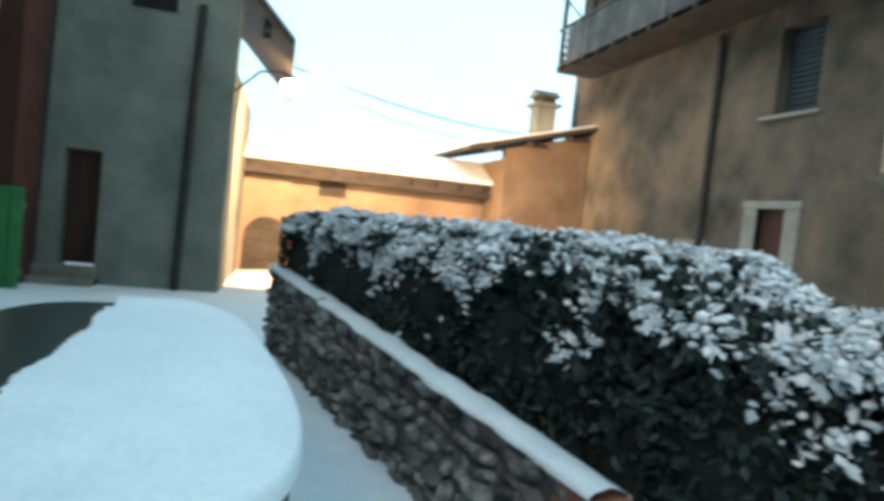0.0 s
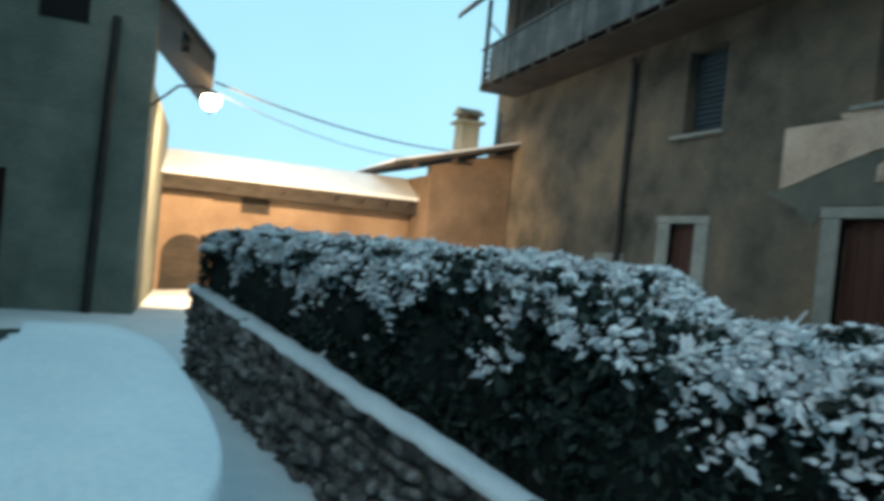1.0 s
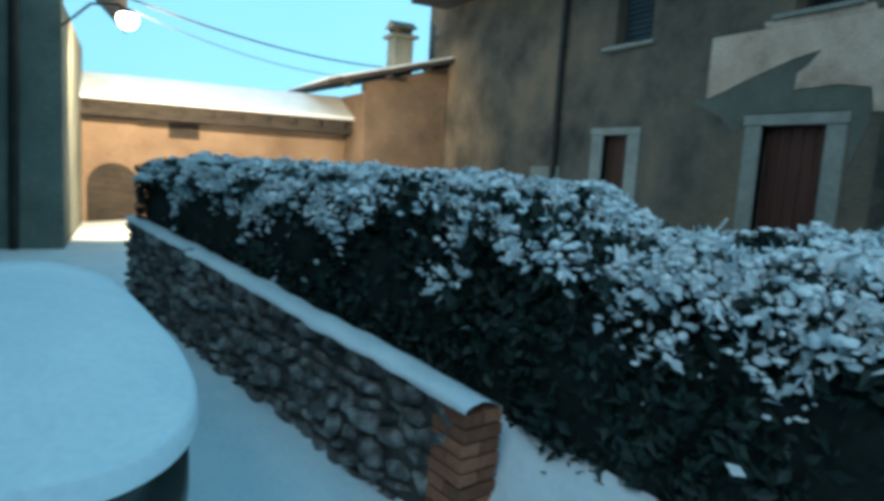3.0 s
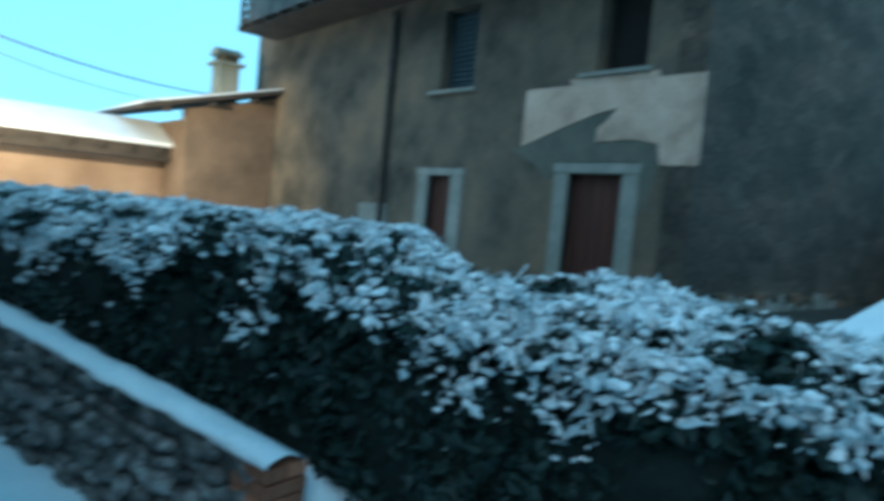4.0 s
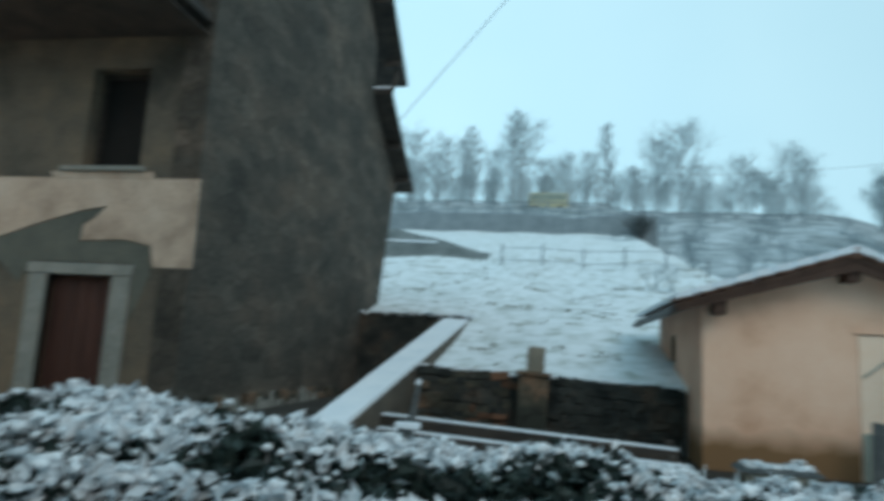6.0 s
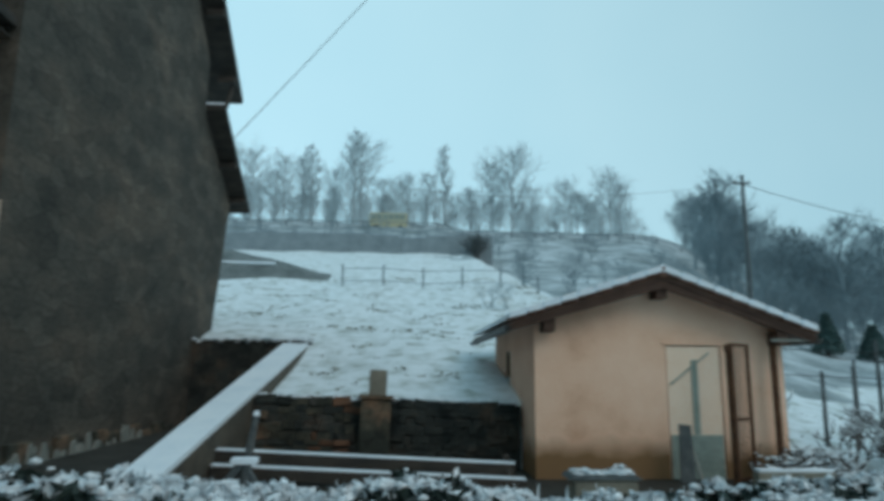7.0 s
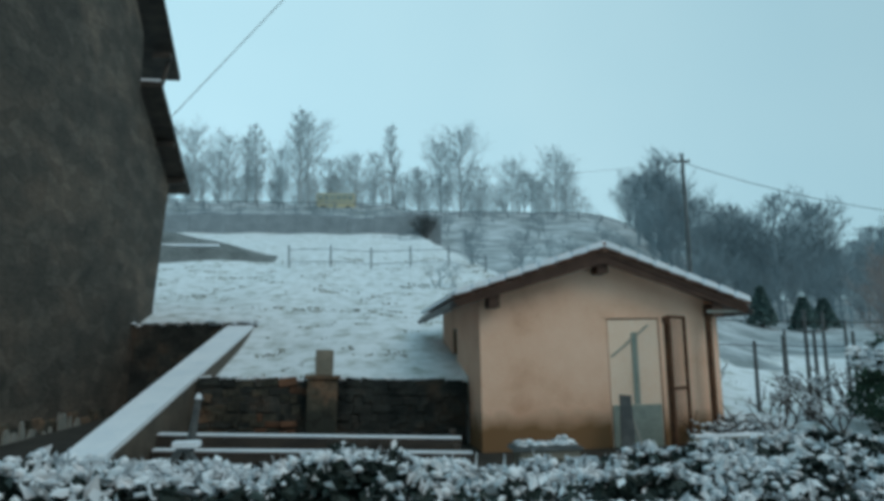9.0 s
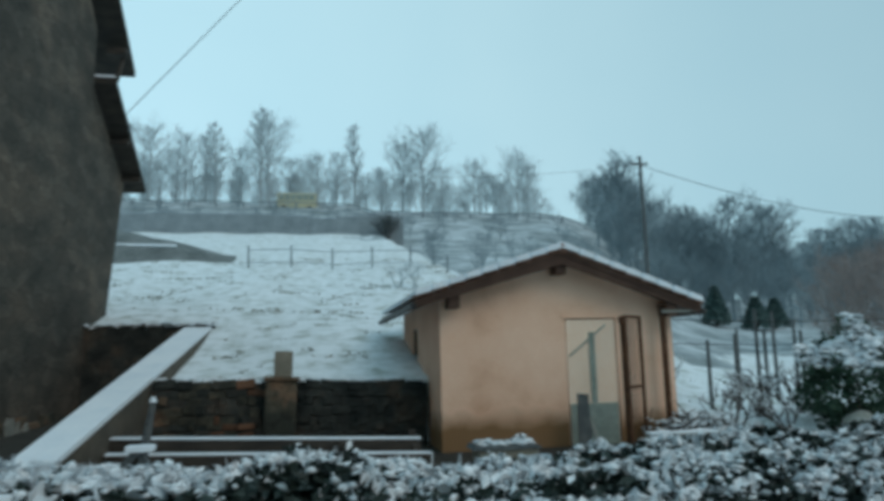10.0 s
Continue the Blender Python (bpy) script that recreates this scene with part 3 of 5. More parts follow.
def barn():
    b = thing("barn", "long low lamp-lit barn with arched gate and snowy roof", "barn", (-20.5, 0, 0))
    part("wall", box(-0.4, 0, -9, 6.04, -2.0, 1.75), OCHREWALL, b, "amber plaster wall lit by the street lamp")
    part("wall", box(-0.42, 0.12, -9, 0.1, -2.0, 1.72), OCHREWALL, b)
    arch = [(-1.15, -1.72), (-1.15, -0.1)] + [(-0.5 - 0.65 * math.cos(i * math.pi / 10), -0.1 + 0.62 * math.sin(i * math.pi / 10)) for i in range(1, 10)] + [(0.15, -0.1), (0.15, -1.72)]
    g = part("gate", prism(arch, "x", 0.125, 0.17), DARKWOOD, b, "arched plank gate")
    for i in range(6):
        part("plank", box(0.172, 0.19, -1.1 + i * 0.2, -0.92 + i * 0.2, -1.7, 0.1), DARKWOOD, g)
    part("fascia", box(-0.3, 0.75, -9, 6.04, 1.76, 2.16), DARKWOOD, b, "dark timber eave")
    part("vent", box(0.005, 0.05, 0.9, 1.7, 1.3, 1.72), DARKWOOD, b)
    r = part("roof", prism([(0.8, 2.165), (-0.75, 2.86), (-4.5, 2.2), (0.0, 2.165)], "y", -9, 6.04), TILE, b)
    part("snow", prism([(0.84, 2.17), (-0.75, 2.865), (-4.5, 2.21), (-4.5, 2.3), (-0.75, 2.97), (0.86, 2.27)], "y", -9, 6.04), SNOW, r, "snow cover catching the lamp light")
    for i in range(20):
        part("rafter_end", box(0.752, 0.86, -8.6 + i * 0.75, -8.48 + i * 0.75, 1.95, 2.1), DARKWOOD, b)


barn()


def left_house():
    h = thing("village_house", "tall grey-rendered village house beside the road", "house", (-14, -0.33, 0.2))
    W = lambda y0, y1, z0, z1: box(-0.5, 0, y0, y1, z0, z1)
    part("wall", W(-3.2, -0.93, -2.0, 2.6), STUCCO_GREY, h, "grey stained render wall")
    part("wall", W(-9.0, -3.85, -1.8, 2.6), STUCCO_GREY, h)
    part("wall", W(-3.85, -3.2, 1.4, 2.6), STUCCO_GREY, h)
    part("wall", prism([(-9.0, 2.603), (-0.93, 2.603), (-0.93, 4.9), (-3.2, 7.3), (-9.0, 7.3)], "x", -0.5, 0), STUCCO_GREY, h)
    part("wall", box(-7, -0.52, -1.25, -0.93, -1.9, 3.35), STUCCO_GREY, h)
    plank = part("door", box(-0.3, -0.24, -3.84, -3.21, -0.78, 1.39), DOORWOOD, h, "closed dark red door")
    for i in range(3):
        part("plank", box(-0.238, -0.22, -3.83 + i * 0.21, -3.64 + i * 0.21, -0.76, 1.38), DOORWOOD, plank)
    for i in range(3):
        part("step", box(0.003, 0.95 - 0.3 * i, -4.5, -3.1, -1.5, -1.2 + 0.2 * i, 0.02), CONCRETE, h)
    part("drainpipe", tube([(0.1, -1.72, -1.2), (0.1, -1.62, 4.4)], 0.08, 10), PIPE, h, "dark drainpipe")
    part("drainpipe", tube([(0.1, -4.3, -1.2), (0.1, -4.2, 5.5)], 0.09, 10), PIPE, h, "dark drainpipe")
    # roof verge falling towards the road
    r = part("roof", prism([(0.15, 3.85), (-3.3, 7.43), (-3.3, 7.58), (0.15, 4.0)], "x", -7, 0.16), DARKWOOD, h, "dark overhanging roof with timber underside")
    part("snow", prism([(0.15, 4.005), (-3.3, 7.585), (-3.3, 7.65), (0.15, 4.06)], "x", -7, 0.13), SNOW, r)
    for y in (-0.4, -1.6, -2.7):
        part("rafter", box(0.003, 0.14, y - 0.07, y + 0.07, 4.0 - (y + 0.1) * 1.04 - 0.2, 4.0 - (y + 0.1) * 1.04 - 0.02 - 0.1), DARKWOOD, h)
    part("flue", tube([(-0.6, -0.45, 4.1), (-0.6, -0.45, 4.75)], 0.09, 10), PIPE, h, "metal flue on the roof")
    part("window", box(0.003, 0.03, -2.9, -2.1, 4.2, 5.5), DARKNESS, h, "dark upper window")
    # red-brown house front nearer to the road
    n = thing("red_house", "dark red-brown house front beside the road", "house", (-12.5, -4.55, 0))
    part("wall", box(-1.2, 0, -4.0, 0.05, -1.6, 6.5), surface("dark_red_render", [(0.05, 0.02, 0.016), (0.10, 0.04, 0.03)], 1.2, 0.9, 0.3, 30), n)
    part("eave", box(-1.2, 0.5, -4.0, 0.25, 6.502, 6.7), DARKWOOD, n)
    g = thing("green_gate", "green painted board gate at the house corner", "gate", (-12.3, -4.42, -0.95))
    for i in range(4):
        part("board", box(0, 0.04, -0.6 + i * 0.2, -0.42 + i * 0.2, 0, 1.75, 0.006), GREEN, g)
    part("rail", box(-0.05, -0.002, -0.6, 0.2, 0.3, 0.4), GREEN, g)
    part("rail", box(-0.05, -0.002, -0.6, 0.2, 1.4, 1.5), GREEN, g)


left_house()


def street_lamp():
    s = thing("street_lamp", "lit amber street lamp on a wall bracket under the eave", "lamp", (-14.0, -0.2, 3.33))
    part("arm", tube([(-0.02, -1.06, -0.25), (0, -0.6, 0.2), (0, -0.15, 0.25), (0, 0, 0.14)], 0.025, 8), PIPE, s)
    bm = bmesh.new()
    bmesh.ops.create_uvsphere(bm, u_segments=20, v_segments=12, radius=0.17)
    part("globe", bm, GLOW, s, "glowing warm glass globe", True)
    part("cap", tube([(0, 0, 0.1), (0, 0, 0.2)], [0.19, 0.06], 14), PIPE, s)


street_lamp()


def cable(points, sag, r=0.012):
    a, b = Vector(points[0]), Vector(points[1])
    pts = [a.lerp(b, i / 16) - Vector((0, 0, sag * 4 * (i / 16) * (1 - i / 16))) for i in range(17)]
    t = thing("overhead_cable", "black overhead cable sagging between houses", "cable", a)
    part("wire", tube([p - a for p in pts], r, 5), CABLE, t)


cable([(-14.7, -0.15, 3.85), (-20.2, 8.4, 4.0)], 0.32, 0.02)
cable([(-14.9, -0.15, 3.68), (-20.2, 8.3, 3.75)], 0.5, 0.010)
cable([(-6.5, 19.5, 6.2), (3.0, 20.5, 18.6)], 0.0, 0.013)


# ---- stone wall and hedge along the road ----
def stone_mesh(seed):
    rng = random.Random(seed)
    bm = bmesh.new()
    bmesh.ops.create_icosphere(bm, subdivisions=1, radius=0.5)
    for v in bm.verts:
        c = v.co
        m = max(abs(c.x), abs(c.y), abs(c.z))
        v.co = c.lerp(c / m * 0.42, 0.55) * rng.uniform(0.9, 1.1)
    return mesh_of("stone", bm, STONE, True)


STONES = [stone_mesh(i) for i in range(7)]
WALL_TURN = math.degrees(math.atan(0.236))
HEDGE_TURN = math.degrees(math.atan(0.2826))


def stone_wall():
    L, H = 5.93, 0.86
    w = thing("stone_wall", "low rubble stone retaining wall capped with snow", "wall", (-8.2, wall_y(-8.2), -0.7), WALL_TURN)
    w.matrix_basis = pose(-8.2, wall_y(-8.2), -0.62, 0, 2.6, WALL_TURN)
    part("core", box(0.02, L - 0.22, 0.05, 0.22, -0.15, H - 0.03), MORTAR, w, "dark mortar core")
    rng = random.Random(8)
    z, count = -0.1, 0
    while z < H - 0.06:
        rh = rng.uniform(0.07, 0.15)
        x = rng.uniform(-0.05, 0.05)
        while x < L - 0.3 and count < 420:
            sw = rng.uniform(0.07, 0.30)
            ob = new("stone", STONES[rng.randrange(7)])
            ob.parent = w
            ob.matrix_basis = pose(x + sw / 2, 0.06 + rng.uniform(-0.03, 0.03), z + rh / 2 + rng.uniform(-0.02, 0.02), rng.uniform(-14, 14), rng.uniform(-20, 20), rng.uniform(-16, 16)) @ Matrix.Diagonal((sw * 1.12, 0.15, rh * rng.uniform(0.8, 1.35), 1))
            x += sw
            count += 1
        z += rh
    # brick end pier
    for row in range(11):
        for k in range(2):
            if row % 2:
                ob = part("brick", box(0, 0.115, 0, 0.235, 0, 0.062, 0.006), BRICK, w)
                ob.location = (L - 0.24 + 0.125 * k, 0.005, 0.06 + row * 0.073)
            else:
                ob = part("brick", box(0, 0.235, 0, 0.112, 0, 0.062, 0.006), BRICK, w)
                ob.location = (L - 0.24, 0.005 + 0.122 * k, 0.06 + row * 0.073)
    # snow on the coping
    n = 90
    v, f = [], []
    prof = [(0.0, 0.0), (-0.005, 0.015), (0.03, 0.035), (0.10, 0.045), (0.17, 0.04), (0.22, 0.01), (0.22, -0.03)]
    for i in range(n):
        x = L * i / (n - 1)
        for k, (a, b) in enumerate(prof):
            j = noise.noise((x * 3, k * 0.7, 1.0)) * 0.022
            v.append((x, a + j, H + b + j * 0.8))
    m = len(prof)
    for i in range(n - 1):
        for k in range(m - 1):
            f.append((i * m + k, (i + 1) * m + k, (i + 1) * m + k + 1, i * m + k + 1))
    raw_part("snow", raw_mesh(np.array(v), np.array(f)), SNOW, w, "rounded snow cap", True)


stone_wall()


def hedge_top(u):
    """Height of the hedge above the yard along its length."""
    return 0.86 + 0.09 * smoothstep(0, 1.2, u) - 0.15 * smoothstep(5.35, 5.75, u) - 0.13 * smoothstep(6.5, 8.6, u) - 0.11 * smoothstep(8.6, 10.6, u)


def hedge():
    L, D = 14.2, 1.25
    h = thing("hedge", "long clipped evergreen hedge dusted with snow clumps", "hedge", (-8.0, wall_y(-8.0) + 0.06, 0.0), HEDGE_TURN)
    rng = np.random.default_rng(21)
    def bump(u, v):
        return np.array([noise.noise((a * 1.5, b * 1.9, 3.3)) * 0.11 + noise.noise((a * 5, b * 5, 8.1)) * 0.07 for a, b in zip(u, v)])
    # solid inner body, its near black standing for the shade between the leaves
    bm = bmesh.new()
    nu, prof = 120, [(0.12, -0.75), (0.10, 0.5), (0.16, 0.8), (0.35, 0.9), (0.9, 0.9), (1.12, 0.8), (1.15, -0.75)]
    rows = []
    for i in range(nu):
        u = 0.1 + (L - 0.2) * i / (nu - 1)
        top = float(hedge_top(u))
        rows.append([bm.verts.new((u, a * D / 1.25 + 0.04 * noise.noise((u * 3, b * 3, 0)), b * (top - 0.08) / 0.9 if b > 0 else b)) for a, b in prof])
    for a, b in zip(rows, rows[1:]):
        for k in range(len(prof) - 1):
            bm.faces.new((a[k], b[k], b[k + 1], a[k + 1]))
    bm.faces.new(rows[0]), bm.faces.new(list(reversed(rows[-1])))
    part("inner_mass", bm, surface("hedge_inner_shade", [(0.006, 0.009, 0.008), (0.014, 0.02, 0.017)], 6, 0.95, 0.4, 40), h, "near-black solid core standing for inner shade")
    # leaves: front face, top, back and ends
    nf, nt = 26000, 26000
    u = rng.uniform(0, L, nf)
    z = rng.uniform(np.where(u > 5.7, -0.95, -0.25), 1.0) * hedge_top(u)
    y = 0.08 + 0.06 * np.abs(rng.normal(size=nf)) + bump(u, z + 5)
    front = np.stack([u, y, z], 1)
    u = rng.uniform(0, L, nt)
    v = rng.uniform(0.0, D, nt)
    edge = 0.16 * (np.clip(1 - v / 0.2, 0, 1) ** 2 + np.clip(1 - (D - v) / 0.2, 0, 1) ** 2)
    z = hedge_top(u) - edge + bump(u, v) - np.abs(rng.normal(size=nt)) * 0.04
    top = np.stack([u, v, z], 1)
    e = rng.uniform(size=(3000, 3)) * [0.12, D, 0.85]
    raw_part("foliage", leaves(np.concatenate([front, top, e]), 0.07, 5), HEDGE, h, "dark evergreen leaves", kind="stuff")
    # snow on the upper shoots
    n1, n2 = 52000, 24000
    u = rng.uniform(0, L, n1)
    v = rng.uniform(-0.03, D, n1)
    patch = np.array([noise.noise((a * 2.0, b * 2.6, 5.5)) + 0.9 * noise.noise((a * 6, b * 6, 2.5)) for a, b in zip(u, v)])
    keep = rng.uniform(size=n1) < np.clip(0.62 - 0.16 * smoothstep(7.5, 9.5, u) + 1.8 * patch, 0.03, 1) * (1 - 0.7 * smoothstep(6.2, 7.6, u) * smoothstep(0.5, 0.05, v))
    u, v = u[keep], v[keep]
    edge = 0.16 * (np.clip(1 - v / 0.2, 0, 1) ** 2 + np.clip(1 - (D - v) / 0.2, 0, 1) ** 2)
    c1 = np.stack([u, v, hedge_top(u) - edge + bump(u, v) + 0.006 + rng.uniform(-0.03, 0.035, len(u))], 1)
    u = rng.uniform(0, L, n2)
    q = rng.uniform(0, 1, n2)
    patch = np.array([noise.noise((a * 1.7, b * 2.2, 15.5)) + 0.8 * noise.noise((a * 5, b * 5, 12.5)) for a, b in zip(u, q)])
    keep = rng.uniform(size=n2) < np.clip(1.0 * 1.25 * smoothstep(0.3 + 0.38 * smoothstep(4.0, 6.0, u), 1.02, q) + 1.4 * patch * (0.25 + 0.75 * q) - 0.30, 0.003, 1)
    u, q = u[keep], q[keep]
    z = q * hedge_top(u) * 0.97
    c2 = np.stack([u, 0.04 + bump(u, z + 5) + rng.uniform(0, 0.06, len(u)), z], 1)
    cs = np.concatenate([c1, c2])
    pick = rng.uniform(size=len(cs)) < 0.5
    raw_part("snow", clumps(cs[pick], 0.009 + 0.024 * rng.uniform(0, 1, int(pick.sum())) ** 2, 6, 0.65), SNOW_CLUMP, h, "snow clumps on the leaves", True, kind="stuff")
    raw_part("snowy_leaf", leaves(cs[~pick], 0.060, 11), SNOW_CLUMP, h, "leaves coated with snow", kind="stuff")
    # upright shoots and bare twigs that stand out of the top
    bm = bmesh.new()
    r2 = random.Random(3)
    for _ in range(420):
        a, b = r2.uniform(0, L), r2.uniform(0.1, D)
        z0 = float(hedge_top(a)) - 0.05
        tube([(a, b, z0), (a + r2.uniform(-0.04, 0.04), b + r2.uniform(-0.04, 0.04), z0 + r2.uniform(0.05, 0.10))], [0.005, 0.003], 4, bm)
    part("shoot", bm, SNOW_CLUMP, h, "snow-coated upright shoots")["kind"] = "stuff"
    part("twig", tube([(6.1, 0.95, 0.72), (6.22, 0.95, 0.90)], [0.012, 0.006], 5), SNOW, h, "snowy twig sticking out")


hedge()


# ---- trailer beside the road ----
def rounded(k, a, b, p=3.2):
    """A point on a rounded oblong outline with half lengths a and b."""
    cs, sn = math.cos(k), math.sin(k)
    return math.copysign(abs(cs) ** (2 / p), cs) * a, math.copysign(abs(sn) ** (2 / p), sn) * b


def oblong(a, b, z, crown, skirt, keep=None, rough=0.0):
    """A domed oblong sheet with a hanging skirt; keep says which places stay covered."""
    bm = bmesh.new()
    n, m = 128, 40
    mid = bm.verts.new((0, 0, z + crown))
    rings = []
    for j in range(1, m + 1):
        f = j / m
        ring = []
        for i in range(n):
            x, y = rounded(i * math.tau / n, a * f, b * f)
            ring.append(bm.verts.new((x, y, z + crown * (1 - f ** 3.5) + rough * noise.noise((x * 3, y * 3, 0.4)))))
        rings.append(ring)
    rings.append([bm.verts.new((v.co.x * 1.005, v.co.y * 1.005, z - skirt)) for v in rings[-1]])
    for i in range(n):
        bm.faces.new((mid, rings[0][i], rings[0][(i + 1) % n]))
    for r, s in zip(rings, rings[1:]):
        for i in range(n):
            bm.faces.new((r[i], s[i], s[(i + 1) % n], r[(i + 1) % n]))
    if keep:
        gone = [f for f in bm.faces if not keep(*f.calc_center_median()[:2])]
        bmesh.ops.delete(bm, geom=gone, context="FACES")
    return bm


def trailer():
    t = thing("covered_trailer", "small trailer under a dark tarpaulin and thick smooth snow", "trailer", (-3.27, -0.92, -0.7), 9)
    part("box_body", box(-1.40, 1.40, -0.54, 0.54, 0.38, 0.80, 0.03), GREYWOOD, t)
    part("tarpaulin", oblong(1.72, 0.73, 0.92, 0.09, 0.28), CARPAINT, t, "dark green tarpaulin cover", True)
    part("snow", oblong(1.75, 0.755, 0.965, 0.10, 0.06, lambda x, y: x > 0.95 or y > -0.10 - 0.12 * x + 0.05 * noise.noise((x * 2.5, y * 2.5, 1.7)), 0.015), SNOW, t, "smooth thick snow blanket", True)
    for y in (-0.58, 0.58):
        w = part("wheel", tube([(0.1, y - 0.08, 0.28), (0.1, y + 0.08, 0.28)], 0.28, 20), RUBBER, t, "", True)
        part("rim", tube([(0.1, y - 0.09, 0.28), (0.1, y + 0.09, 0.28)], 0.15, 14), CHROME, w)
    part("axle", tube([(0.1, -0.5, 0.28), (0.1, 0.5, 0.28)], 0.03, 8), PIPE, t)
    part("frame", box(-1.5, 1.5, -0.45, 0.45, 0.30, 0.378), PIPE, t)
    part("drawbar", tube([(-1.5, 0.3, 0.34), (-2.35, 0.0, 0.34)], 0.035, 8), PIPE, t)
    part("drawbar", tube([(-1.5, -0.3, 0.34), (-2.35, 0.0, 0.34)], 0.035, 8), PIPE, t)
    part("prop_stand", tube([(-2.25, 0, 0.34), (-2.25, 0, 0.0)], 0.03, 8), PIPE, t)


trailer()


# ---- unseen row behind the road, added to block skylight ----
def unseen_row():
    # Heights set how much sky reaches the farmhouse, hedge and shed.
    for i, (x, w, hh) in enumerate(((-9.0, 6.5, 8.4), (-2.3, 6.5, 5.9), (4.4, 7.5, 3.3), (12.1, 6.0, 3.1))):
        h = thing("unseen_row_house", "unseen plain house added across the road to block skylight", "house", (x, -4.1, -0.75), group="village row")
        part("wall", box(-1.4, w - 1.5, -6.0, 0, 0, hh), STUCCO_GREY, h)
        part("roof", prism([(0.5, hh - 0.1), (-3.0, hh + 1.9), (-6.5, hh - 0.1), (-6.5, hh + 0.1), (-3.0, hh + 2.1), (0.5, hh + 0.1)], "x", -1.5, w - 1.45), TILE, h)
        d = part("door", box(0.6, 1.5, 0.003, 0.06, 0.05, 2.1, 0.01), DOORWOOD, h)
        for k in range(int(hh // 2.6)):
            v = part("window", box(2.6, 3.5, 0.003, 0.04, 1.0 + 2.5 * k, 2.2 + 2.5 * k), GLASSY, h)
            part("sill", box(2.5, 3.6, 0.003, 0.12, 0.93 + 2.5 * k, 0.997 + 2.5 * k), SURROUND, v)


unseen_row()


# ---- stair parapet, garden wall, rails ----
def parapet():
    p = thing("stair_parapet", "sloping concrete parapet topped with smooth snow", "wall", (0, 0, 0))
    def sweep(w0, w1, z_off0, z_off1):
        a, b = Vector((-2.60, 7.4, -0.03)), Vector((-2.38, 17.6, 2.07))
        bm = bmesh.new()
        n, rings = 14, []
        for i in range(n):
            q = a.lerp(b, i / (n - 1))
            e = w1 - 0.17 * (1 - i / (n - 1))
            rings.append([bm.verts.new((q.x + x, q.y, q.z + z)) for x, z in ((w0, z_off0), (e, z_off0), (e, z_off1), (w0, z_off1))])
        for r, s in zip(rings, rings[1:]):
            for k in range(4):
                bm.faces.new((r[k], s[k], s[(k + 1) % 4], r[(k + 1) % 4]))
        bm.faces.new(rings[0]), bm.faces.new(list(reversed(rings[-1])))
        return bm
    part("wall", sweep(-0.30, 0.34, -1.6, -0.07), PARAPET, p, "damp brown concrete wall")
    part("snow", sweep(-0.32, 0.32, -0.068, 0.0), SNOW, p, "even snow layer on the coping")
    s = thing("retaining_wall", "retaining wall under the field edge, darkened for shade", "wall", (-5, 17.25, 0))
    # Takes the darkest wall colour; the shade beside the parapet is in it.
    part("wall", box(0.0, 3.0, 0.0, 0.35, -0.6, 2.05), DARKWALL, s)
    rng = np.random.default_rng(5)
    c = np.stack([rng.uniform(0, 3.0, 120), rng.uniform(-0.05, 0.35, 120), 2.05 + rng.uniform(-0.05, 0.05, 120)], 1)
    raw_part("snow", clumps(c, rng.uniform(0.05, 0.14, 120), 2, 0.4), SNOW_CLUMP, s, "broken snow along the top", True, "stuff")


parapet()


